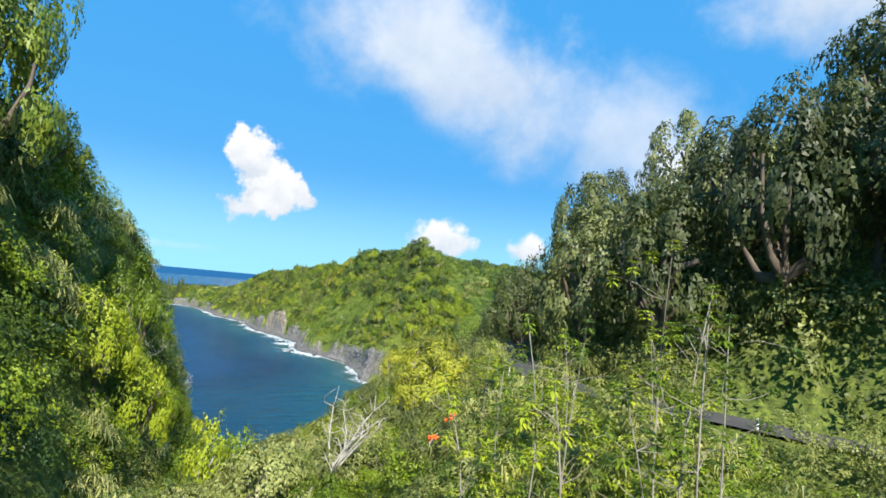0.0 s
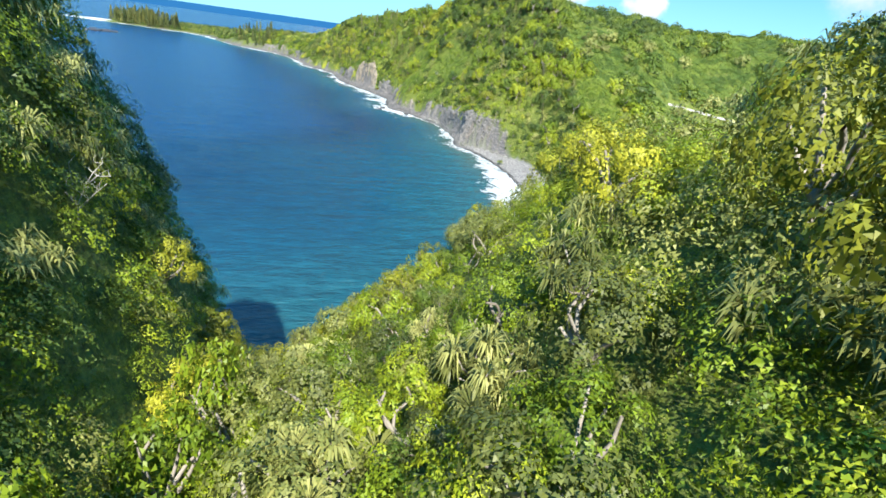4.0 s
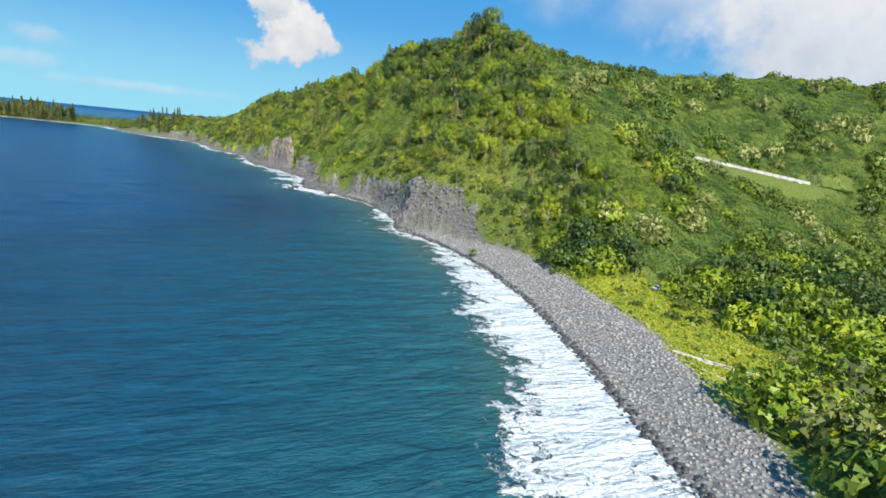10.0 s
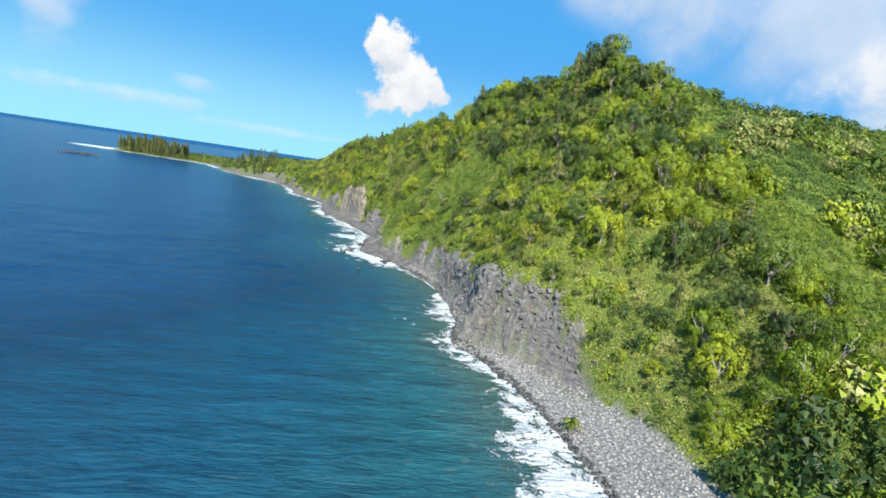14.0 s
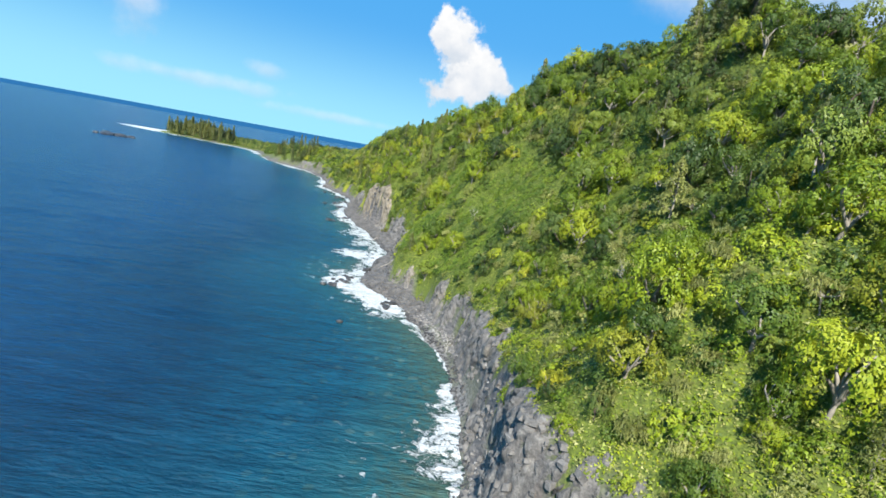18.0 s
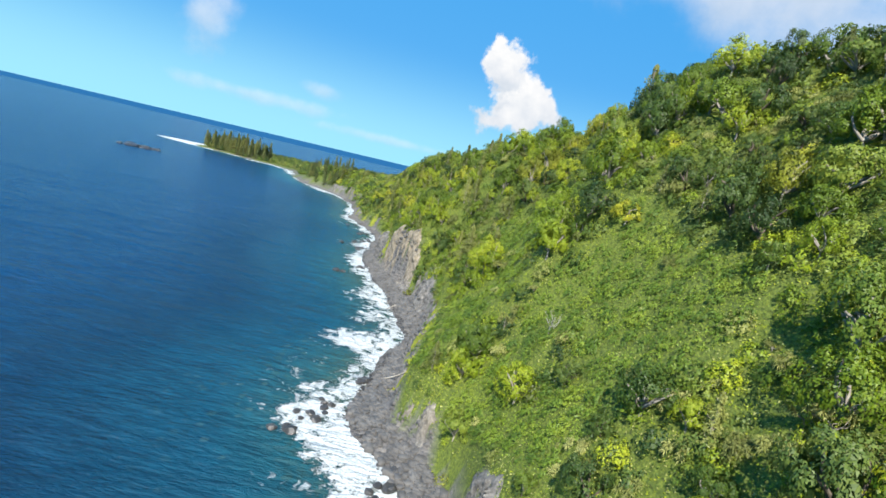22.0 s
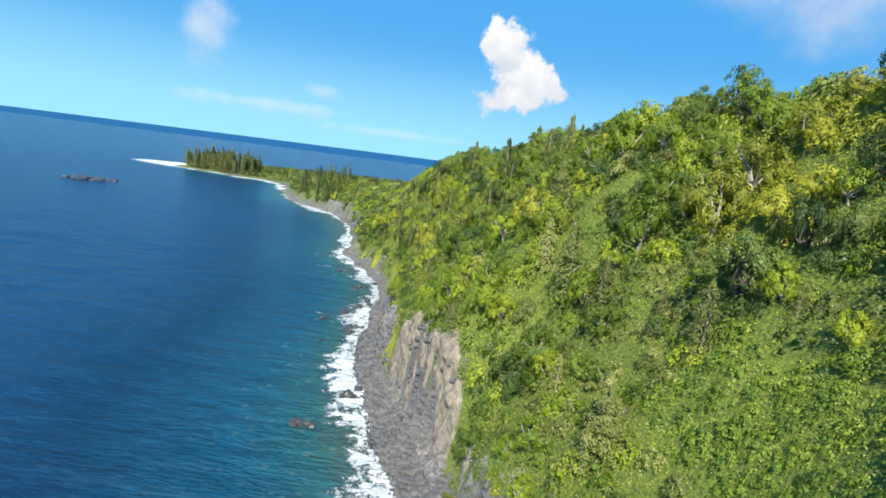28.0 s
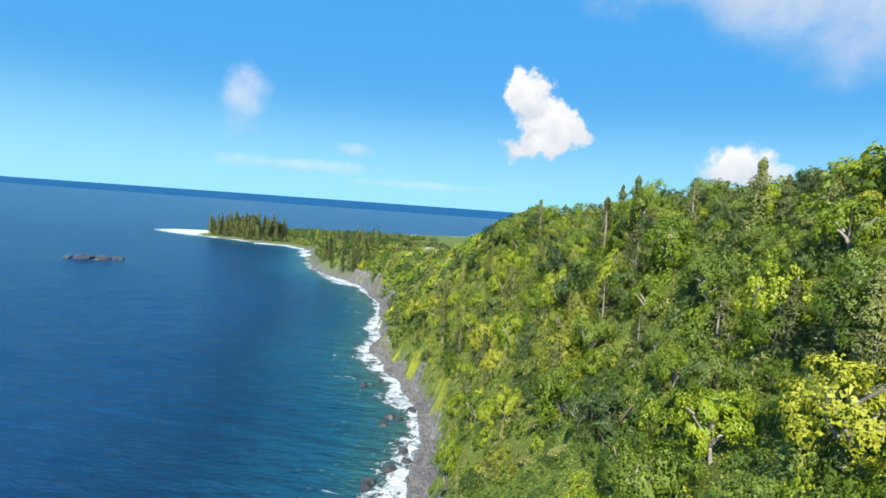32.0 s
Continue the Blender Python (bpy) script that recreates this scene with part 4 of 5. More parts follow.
groups = [(MID, "broad", LEAF_MID, BARK, "leafy mid-green tree in the ravine", 0.030, 3800), (BRIGHT, "broad", LEAF_BRIGHT, BARK, "yellow-green leafy tree in the ravine", 0.030, 3800),
          (HALA, "hala", LEAF_HALA, BARK, "pale screw pine with drooping strap leaves in the ravine", 0.1, 800), (OLIVE, "broad", LEAF_OLIVE, BARK, "olive-green bushy tree beside the road", 0.030, 3800)]
for n, (code, form, leaf_mat, bark, label, leaf, cards) in enumerate(groups):
    got = np.where(near & ((kind == code) | ((code == MID) & (kind == DARK))))[0]
    got = got[np.argsort(lane_off(x[got], y[got]))]
    count = {MID: 110, BRIGHT: 130, HALA: 60, OLIVE: 55}[code]
    things_, rest = got[:count], got[count:]
    plant([tree("screw_pine" if form == "hala" else "ravine_tree", form, leaf_mat, bark, label, "ravine trees", 240 + 10 * n + k, cards, leaf) for k in range(4)],
          [(float(x[i]), float(y[i]), float(size[i])) for i in things_], 30 + n)
    aside = lane_off(x[rest], y[rest])
    for some, few, fine in ((rest[aside < 16], 1050, 0.033), (rest[(aside >= 16) & (aside < 34)], 800, 0.040), (rest[aside >= 34], 280, 0.075)):
        protos = [crown_hala(420, 300 + k, 14, 0.32, 0.018) for k in range(4)] if form == "hala" else [crown_broad(few, fine, 310 + 10 * n + k) for k in range(4)]
        thicket("ravine_thicket", x[some], y[some], size[some], size[some], protos, SHADES, kind[some], "dense leafy undergrowth of the ravine", 0.3, 40 + n)


# ---------------------------------------------------------------- low cover between the plants
def cover(name, x0, x1, y0, y1, per, leaf, seed, label, test, kinds=None, high=0.0):
    """Leaf sprays strewn over the ground, per square metre."""
    r = np.random.default_rng(seed)
    n = int((x1 - x0) * (y1 - y0) * per)
    x, y = r.uniform(x0, x1, n), r.uniform(y0, y1, n)
    ok = test(x, y)
    x, y = x[ok], y[ok]
    z = ground(x, y)
    gx, gy = ground(x + 1, y) - z, ground(x, y + 1) - z
    at = np.stack([x, y, z + r.uniform(0.05, max(1.6 * leaf, high), len(x))], -1)
    out = np.stack([-gx * 0.6, -gy * 0.6, np.ones(len(x))], -1) + r.normal(size=(len(x), 3)) * 0.55
    v = leaves(r, at, out, leaf, leaf * 0.6, 0.1).reshape(-1, 3)
    return tagged(new(name, mesh_from(name, v, 3, np.arange(len(v)), SHADES, species(x, y, seed) if kinds is None else r.choice(kinds, len(x)))), label, "vegetation", kind="stuff")


cover("slope_ground_cover", -75, 150, 96, 720, 8.0, 0.2, 91, "low leafy creepers covering the sea slope", lambda x, y: growable(x, y, 0.2) & (inland(x, y) < 95))
cover("valley_ground_cover", 60, 330, 40, 260, 2.8, 0.30, 92, "low leafy creepers covering the valley side", lambda x, y: growable(x, y, 0.2))
cover("ravine_ground_cover", -108, -40, -260, -108, 34.0, 0.07, 93, "low leafy creepers covering the ravine", lambda x, y: growable(x, y, 0.2), high=0.5)
cover("bank_ground_cover", -45, -12, -190, -90, 30.0, 0.075, 97, "low leafy creepers beside the coast road", lambda x, y: growable(x, y, 0.2), high=0.5)
cover("hill_ground_cover", -12, 75, -180, -40, 2.4, 0.36, 94, "low leafy creepers covering the near hill", lambda x, y: growable(x, y, 0.2))
cover("shore_grass", -70, 115, 5, 720, 5.0, 0.30, 95, "yellow-green grass and creepers above the beach", lambda x, y: zones(x, y)[:, 2] > 0, [GOLD, GOLD, BRIGHT])
cover("meadow_shrubs", 70, 125, 5, 80, 0.16, 0.8, 96, "scattered low shrubs on the beach meadow", lambda x, y: zones(x, y)[:, 2] > 0, [MID, BRIGHT, FERN])


# ---------------------------------------------------------------- more materials
ROCK = plain("basalt_grey", (0.075, 0.072, 0.070), (0.25, 0.238, 0.22), 1.6, 0.9, 0.8, 0.15)
ROCK_DARK = plain("basalt_dark", (0.045, 0.044, 0.045), (0.165, 0.158, 0.150), 1.6, 0.8, 0.8, 0.15)
ROCK_WET = plain("basalt_wet", (0.020, 0.020, 0.021), (0.075, 0.072, 0.070), 1.6, 0.35, 0.7, 0.12)
COBBLE = plain("cobble_grey", (0.17, 0.163, 0.155), (0.40, 0.385, 0.36), 1.2, 0.9, 0.4, 0.05)
ASPHALT = plain("asphalt", (0.035, 0.035, 0.037), (0.075, 0.073, 0.070), 2.0, 0.9, 0.3, 0.01)
CONCRETE = plain("pale_concrete", (0.25, 0.24, 0.22), (0.44, 0.43, 0.39), 1.2, 0.9, 0.3, 0.02)
WHITE = plain("white_paint", (0.70, 0.70, 0.68), (0.84, 0.84, 0.82), 2.0, 0.5, 0.1, 0.01)
ROOF = plain("grey_shingle_roof", (0.20, 0.19, 0.18), (0.36, 0.34, 0.32), 3.0, 0.85, 0.4, 0.02)
WALL = plain("cream_wall", (0.52, 0.48, 0.40), (0.68, 0.64, 0.56), 2.0, 0.85, 0.15, 0.01)
DRIFT = plain("bleached_driftwood", (0.30, 0.26, 0.21), (0.56, 0.52, 0.45), 5.0, 0.85, 0.5, 0.02)
DEADWOOD = plain("bleached_bark", (0.26, 0.245, 0.21), (0.48, 0.46, 0.41), 6.0, 0.85, 0.4, 0.02)
CAR_PAINT = plain("silver_car_paint", (0.55, 0.56, 0.58), (0.66, 0.67, 0.69), 1.0, 0.25, 0.0, 0.01, 0.4)
TYRE = plain("tyre_rubber", (0.015, 0.015, 0.015), (0.03, 0.03, 0.03), 4.0, 0.8)
GLASS = plain("dark_glass", (0.012, 0.015, 0.018), (0.02, 0.024, 0.028), 1.0, 0.08, 0.0)
PALM = leafy("palm_frond", (0.050, 0.085, 0.012), (0.140, 0.190, 0.024), (0.300, 0.330, 0.050), 5.0)
FLOWER = plain("orange_petals", (0.62, 0.085, 0.012), (0.80, 0.17, 0.02), 4.0, 0.6, 0.2, 0.02)


# ---------------------------------------------------------------- roads
def ribbon(name, line, half, lift, mat, crown=0.06):
    """A road surface along a line of (x, y, z)."""
    line = np.asarray(line, float)
    rows = []
    for k, p in enumerate(line):
        way = line[min(k + 1, len(line) - 1)] - line[max(k - 1, 0)]
        side = np.array([way[1], -way[0], 0]) / (math.hypot(way[0], way[1]) + 1e-9)
        rows.append([p + side * half * f + (0, 0, lift + crown * (1 - f * f)) for f in (-1, -0.5, 0, 0.5, 1)])
    v = np.array(rows).reshape(-1, 3)
    i = np.arange(len(v)).reshape(-1, 5)
    q = np.stack([i[:-1, :-1], i[:-1, 1:], i[1:, 1:], i[1:, :-1]], -1).ravel()
    return mesh_from(name, v, 4, q, [mat], smooth_on=True)


def along(line, gap):
    """Even points along a line in the plan, at ground height."""
    out = []
    for (ax, ay), (bx, by) in zip(line, line[1:]):
        n = max(int(math.hypot(bx - ax, by - ay) / gap), 1)
        out += [(ax + (bx - ax) * k / n, ay + (by - ay) * k / n) for k in range(n)]
    return out + [line[-1]]


lane = [(a, b, 71.75) for a, b in along(ROAD[1:], 3.0)]
tagged(new("road", ribbon("road", lane, 2.3, 0.1, ASPHALT)), "narrow shaded asphalt coast road on a hillside bench", "road", kind="structure")


def box(bm, x0, x1, y0, y1, z0, z1, bevel=0.0):
    made = bmesh.ops.create_cube(bm, size=1.0, matrix=Matrix.Translation(((x0 + x1) / 2, (y0 + y1) / 2, (z0 + z1) / 2)) @ Matrix.Diagonal((x1 - x0, y1 - y0, z1 - z0, 1)))
    if bevel:
        edges = list({e for v in made["verts"] for e in v.link_edges})
        bmesh.ops.bevel(bm, geom=edges, offset=bevel, segments=2, affect="EDGES")


def road_post():
    root = thing("road_marker_post", "short white roadside marker post with a dark band", "post", "road posts")
    bm = bmesh.new()
    box(bm, -0.09, 0.09, -0.06, 0.06, -0.3, 1.0, 0.02)
    part("post", from_bm("post", bm, WHITE), root)
    bm = bmesh.new()
    box(bm, -0.094, 0.094, -0.064, 0.064, 0.72, 0.84)
    part("band", from_bm("band", bm, TYRE), root, "dark reflective band")
    return root


post = road_post()
for k, (a, b) in enumerate([(-43.2, -218.6), (-50.2, -206.5), (-51.6, -198), (-46.6, -185)]):
    m = pose(a, b, 71.7, 0, 0, 20 * k)
    if k:
        copy_thing(post, m)
    else:
        post.matrix_world = m

# the pale wall and road cut across the valley side
cut = [(197, 144), (254, 119)]
cut = [(a, b, 48 - 10 * (a - 197) / 77) for a, b in along(cut, 4.0)]
tagged(new("valley_road", ribbon("valley_road", [(a, b + 1.9, c + 0.2) for a, b, c in cut], 2.6, 0.1, CONCRETE)), "pale road cut across the green valley side", "road", kind="structure")
wall = thing("retaining_wall", "long pale concrete retaining wall under the valley road", "wall")
for k, ((a0, b0, c0), (a1, b1, c1)) in enumerate(zip(cut, cut[1:])):
    high = 1.4
    v, f = [], []
    for a, b, c in ((a0, b0, c0), (a1, b1, c1)):
        v += [(a - 0.6, b - 2.6, c - 3.0), (a, b - 0.8, c - 3.0), (a - 0.3, b - 1.5, c + high), (a, b - 0.9, c + high)]
    for q in ((0, 4, 6, 2), (1, 3, 7, 5), (2, 6, 7, 3), (0, 2, 3, 1), (4, 5, 7, 6)):
        f += list(q)
    part("wall_panel", mesh_from("wall_panel", v, 4, np.array(f), [CONCRETE]), wall)


# ---------------------------------------------------------------- stones
def stone_mesh(name, seed, mat, squash=(1, 1, 0.7), rough=0.28, level=1):
    r = np.random.default_rng(seed)
    bm = bmesh.new()
    bmesh.ops.create_icosphere(bm, subdivisions=level, radius=1.0)
    for v in bm.verts:
        v.co = Vector(v.co) * (1 + r.uniform(-rough, rough))
        v.co = Vector((v.co.x * squash[0], v.co.y * squash[1], v.co.z * squash[2]))
    return from_bm(name, bm, mat)


def mesh_arrays(me):
    v = np.empty(len(me.vertices) * 3, np.float32)
    me.vertices.foreach_get("co", v)
    t = np.empty(len(me.loops), np.int32)
    me.loops.foreach_get("vertex_index", t)
    return v.reshape(-1, 3), t


def heap(name, x, y, size, stones, mat, label, category, seed, lift=0.1, lean=0.0):
    """Many stones joined into one object."""
    r = np.random.default_rng(seed)
    arrays = [mesh_arrays(s) for s in stones]
    z = ground(x, y)
    vs, ls, base = [], [], 0
    pick = r.integers(0, len(arrays), len(x))
    turn = r.uniform(0, 6.283, len(x))
    tip = r.normal(size=len(x)) * lean
    for k in range(len(x)):
        v, t = arrays[pick[k]]
        c, s = math.cos(turn[k]), math.sin(turn[k])
        w = v * size[k]
        a = np.stack([w[:, 0] * c - w[:, 1] * s, w[:, 0] * s + w[:, 1] * c, w[:, 2]], -1)
        if lean:
            ct, st = math.cos(tip[k]), math.sin(tip[k])
            a = np.stack([a[:, 0], a[:, 1] * ct - a[:, 2] * st, a[:, 1] * st + a[:, 2] * ct], -1)
        vs.append(a + (x[k], y[k], max(z[k], -0.5) + lift * size[k]))
        ls.append(t + base)
        base += len(v)
    me = mesh_from(name, np.concatenate(vs), 3, np.concatenate(ls), [mat])
    return tagged(new(name, me), label, category, kind="stuff")


r9 = np.random.default_rng(9)
pebble = [stone_mesh("cobble", 400 + k, COBBLE, (1, 0.8, 0.55), 0.16) for k in range(5)]


def block_mesh(seed, mat):
    """An angular broken block with slightly eased corners."""
    r = np.random.default_rng(seed)
    bm = bmesh.new()
    bmesh.ops.create_cube(bm, size=1.7)
    for v in bm.verts:
        v.co = Vector([c * (1 + r.uniform(-0.34, 0.22)) for c in v.co])
    bmesh.ops.bevel(bm, geom=list(bm.edges), offset=0.10, segments=1, affect="EDGES")
    bmesh.ops.scale(bm, vec=(1.25, 0.9, 0.8), verts=bm.verts)
    bmesh.ops.triangulate(bm, faces=bm.faces)
    return from_bm("rock_block", bm, mat)


block = [block_mesh(420 + k, ROCK) for k in range(8)]
wetrock = [stone_mesh("wet_rock", 440 + k, ROCK_WET, (1, 0.8, 0.6), 0.3) for k in range(4)]

x, y = strewn(-20, 120, -60, 560, 1.05, 15)
d, b = inland(x, y), beach_wide(y)
ok = (d > 2.2) & (d < b + 1.0) & (y < 300)
heap("beach_cobbles", x[ok], y[ok], r9.uniform(0.2, 0.5, ok.sum()), pebble, COBBLE, "grey rounded beach cobbles", "cobbles", 51)
dark = (d > 2.0) & (d < b + 1.5) & (y >= 290) & (r9.uniform(0, 1, len(x)) < 0.6)
heap("shore_rocks", x[dark], y[dark], r9.uniform(0.4, 1.15, dark.sum()), block, ROCK_DARK, "broken dark basalt rocks along the foot of the slope", "rocks", 55)
wet = (d > -0.8) & (d <= 2.4) & (b > 1.5)
heap("shore_stones", x[wet], y[wet], r9.uniform(0.35, 0.8, wet.sum()), wetrock, ROCK_WET, "dark wet stones at the water's edge", "stones", 52)

# bare rock faces above the beach
x, y = strewn(-90, 130, -125, 985, 0.82, 16)
z4 = zones(x, y)
ok = (z4[:, 1] > 0) & (ground(x, y) > 0.4)
xr, yr = x[ok], y[ok]
sz = r9.uniform(0.3, 0.95, ok.sum())
first = (yr > 140) & (yr < 240)
chosen = np.where(first)[0]
chosen = chosen[np.linspace(0, len(chosen) - 1, min(len(chosen), 260)).astype(int)]
rest = np.ones(len(xr), bool)
rest[chosen] = False
rest &= r9.uniform(0, 1, len(xr)) < np.where(yr < 300, 0.10, 0.35)
for cut_, mat_, name_, words in ((yr < 300, ROCK, "fallen_rock", "broken grey basalt lodged on the cliff"), (yr >= 300, ROCK_DARK, "dark_fallen_rock", "dark broken basalt at the foot of the slope")):
    some = rest & cut_
    heap(name_, xr[some], yr[some], sz[some], block, mat_, words, "rocks", 53, 0.0, 0.3)


def cells(u, v, seed):
    """Nearest-cell pattern on the unit lattice: a value for each cell and the distance to its edge."""
    ui, vi = np.floor(u), np.floor(v)
    best, second, value = np.full(u.shape, 9.0), np.full(u.shape, 9.0), np.zeros(u.shape)
    for a in (-1, 0, 1):
        for b_ in (-1, 0, 1):
            px, py = ui + a, vi + b_
            far = np.hypot(px + lattice(px, py, seed) - u, py + lattice(px, py, seed + 7) - v)
            near_ = far < best
            second = np.where(near_, best, np.minimum(second, far))
            value = np.where(near_, lattice(px, py, seed + 13), value)
            best = np.where(near_, far, best)
    return value, second - best


def cliff_material():
    mat, n, s_ = material("fractured_basalt")
    where = n.add("ShaderNodeNewGeometry").outputs["Position"]
    sandy = n.add("ShaderNodeAttribute", attribute_name="sandy").outputs["Fac"]
    gap = n.add("ShaderNodeAttribute", attribute_name="joint").outputs["Fac"]
    seam = n.noise(n.vec("MULTIPLY", where, (0.7, 0.7, 0.45)), 1.0, 7.0, 0.72)
    fine = n.noise(where, 3.2, 5.0, 0.7)
    tone = n.math("ADD", n.math("MULTIPLY", seam, 0.65), n.math("MULTIPLY", fine, 0.35))
    grey = n.ramp(tone, (0.34, (0.050, 0.048, 0.048)), (0.5, (0.150, 0.143, 0.134)), (0.66, (0.300, 0.285, 0.258)))
    tan = n.ramp(tone, (0.34, (0.110, 0.090, 0.060)), (0.5, (0.260, 0.215, 0.145)), (0.66, (0.400, 0.345, 0.255)))
    stained = n.math("ADD", n.math("MULTIPLY", sandy, 0.75), n.math("MULTIPLY", n.step(n.noise(where, 0.14, 3.0), 0.56, 0.68), 0.35), clamp=True)
    col = n.mix(stained, grey, tan)
    col = n.mix(n.math("MULTIPLY", gap, 0.55), col, (0.035, 0.033, 0.032))
    n.links.new(col, s_.inputs["Base Color"])
    s_.inputs["Roughness"].default_value = 0.9
    bumped(n, s_, tone, 0.9, 0.5)
    return mat


def rock_sheet(y0, y1, step, mat):
    """The broken rock face between the beach and the green slope, with joints and proud blocks."""
    run = [p for p in SHORE if y0 - 40 < p[1] < y1 + 40]
    leg = np.concatenate([[0], np.cumsum([math.dist(a, b_) for a, b_ in zip(run, run[1:])])])
    s_ = np.arange(0, leg[-1], step)
    px, py = np.interp(s_, leg, [p[0] for p in run]), np.interp(s_, leg, [p[1] for p in run])
    wide = int(14 / step)
    tx, ty = (np.convolve(np.pad(np.gradient(q), wide, mode="edge"), np.ones(2 * wide + 1) / (2 * wide + 1), "valid") for q in (px, py))
    size = np.hypot(tx, ty)
    nx, ny = ty / size, -tx / size
    keep = (py > y0) & (py < y1)
    px, py, nx, ny, s_ = px[keep], py[keep], nx[keep], ny[keep], s_[keep]
    e = np.concatenate([np.arange(-2.5, -0.4, 0.4), np.arange(-0.2, 6.0, 0.16), np.arange(6.2, 9.5, 0.4)])
    off = beach_wide(py)[:, None] + e[None, :]
    x, y = px[:, None] + nx[:, None] * off, py[:, None] + ny[:, None] * off
    z = ground(x, y)
    c = cliff_high(y)
    ss = np.repeat(s_[:, None], len(e), 1)
    warp = fractal(ss, z, 7.0, 91, 3)
    v1, g1 = cells(ss / 2.3 + warp * 0.8, z / 3.6 + warp, 92)
    v2, g2 = cells(ss / 0.8 + warp, z / 1.15 + warp * 0.6, 97)
    out = fractal(ss, z * 0.6, 13, 94, 3) * 2.4 + (v1 - 0.5) * 1.3 + (v2 - 0.5) * 0.55 - 0.45 * np.clip(1 - g1 / 0.14, 0, 1) - 0.22 * np.clip(1 - g2 / 0.16, 0, 1)
    top = 2.6 + c * 0.17 + fractal(x, y, 9, 21, 3) * 4.5
    body = smooth(c, 2.5, 6) * (1 - smooth(e[None, :] - top, -0.6, 1.6)) * smooth(e, -2.6, -1.0)[None, :]
    push = out * body + 0.25 * body - 0.9 * (1 - body)
    steep = smooth(slope_at(x, y), 0.3, 1.6)
    x, y, z = x - nx[:, None] * push * steep, y - ny[:, None] * push * steep, z + push * (1 - 0.8 * steep)
    i = np.arange(x.size).reshape(x.shape)
    quads = np.stack([i[:-1, :-1], i[:-1, 1:], i[1:, 1:], i[1:, :-1]], -1).reshape(-1)
    me = mesh_from("cliff_face", np.stack([x, y, z], -1).reshape(-1, 3), 4, quads, [mat])
    sandy = np.clip(bump(y, 488, 26) * 1.3 + 0.5 * bump(y, 905, 20) + 0.5 * bump(y, 320, 20), 0, 1) * smooth(z, 3, 9)
    for name, values in (("sandy", sandy), ("joint", np.maximum(np.clip(1 - g1 / 0.10, 0, 1), 0.7 * np.clip(1 - g2 / 0.12, 0, 1)))):
        at = me.attributes.new(name, "FLOAT", "POINT")
        at.data.foreach_set("value", np.ascontiguousarray(values, np.float32).ravel())
    return me


cliff = tagged(new("cliff"), "blocky grey basalt sea cliff", "cliff", kind="structure")
BASALT = cliff_material()
part("cliff_face", rock_sheet(118, 560, 0.42, BASALT), cliff)
part("cliff_face", rock_sheet(560, 985, 1.1, BASALT), cliff)
part("cliff_face", rock_sheet(-128, -45, 0.6, BASALT), cliff)
for n, k in enumerate(chosen):
    ob = part("rock_block", block[n % len(block)], cliff)
    ob.location = (float(xr[k]), float(yr[k]), height(xr[k], yr[k]))
    ob.rotation_euler = (r9.normal() * 0.22, r9.normal() * 0.22, r9.normal() * 0.4 + 1.5)
    ob.scale = (float(sz[k]) * 0.9,) * 3

# boulders off the rocky points
rocks = [(float(a), float(b_), float(c)) for a, b_, c in zip(r9.normal(size=70) * 7, r9.uniform(0, 1, 70), r9.uniform(0.7, 2.2, 70))]
boulder_mats = [stone_mesh("boulder", 460 + k, ROCK_WET, (1, 0.85, 0.7), 0.24, 2) for k in range(4)]
places = [(20, 326), (24, 340), (-10, 560), (-12, 596), (-14, 640), (40, 300), (2, 500), (-30, 676)]
for n, (a, b_, c) in enumerate(rocks):
    px, py = places[n % len(places)]
    ob = tagged(new("boulder", boulder_mats[n % 4]), "dark wet basalt boulder awash at the shore", "boulder", "shore boulders")
    ob.matrix_world = pose(px - 3 + a * 0.7, py + a * 1.3 - 6 + 12 * b_, 0.15, 0, 0, 50 * n) @ Matrix.Diagonal((c, c, c * 0.8, 1))

# the black islet off the point
islet = thing("islet", "low black rock islet with white water round it", "islet")
for px, py, c in ((-409, 952, 13), (-394, 960, 11), (-383, 970, 7), (-423, 948, 6)):
    ob = part("islet_rock", stone_mesh("islet_rock", int(c), ROCK_WET, (1.2, 0.7, 0.32), 0.2, 2), islet)
    ob.matrix_world = pose(px, py, 0.5, 0, 0, px) @ Matrix.Diagonal((c, c, c, 1))


# ---------------------------------------------------------------- driftwood, car, palms on the beach flat
def log(name, a, b, thick, seed, label):
    r = np.random.default_rng(seed)
    pts, rad = limb(r, a, b, thick, 0.05, 7)
    stubs = [limb(r, pts[3], pts[3] + np.array([r.normal() * 0.6, r.normal() * 0.6, 0.7]), thick * 0.4, 0.1), limb(r, pts[5], pts[5] + np.array([r.normal() * 0.6, r.normal() * 0.6, 0.5]), thick * 0.35, 0.1)]
    v, f = tubes([(pts, rad)] + stubs, 8)
    return tagged(new(name, mesh_from(name, v, 4, f, [DRIFT], smooth_on=True)), label, "driftwood", "driftwood")


for n, (ax, ay, bx, by, w) in enumerate([(64, 17, 71, 7, 0.38), (66, 12, 74, 3, 0.3), (63, 8, 66, -3, 0.25), (70, 15, 76, 12, 0.22), (60, -2, 67, -9, 0.26), (30, 352, 37, 345, 0.22), (22, 430, 30, 440, 0.2)]):
    log("driftwood_log", (ax, ay, height(ax, ay) + w * 0.8), (bx, by, height(bx, by) + w * 0.9), w, 500 + n, "bleached grey driftwood log lying on the cobbles")


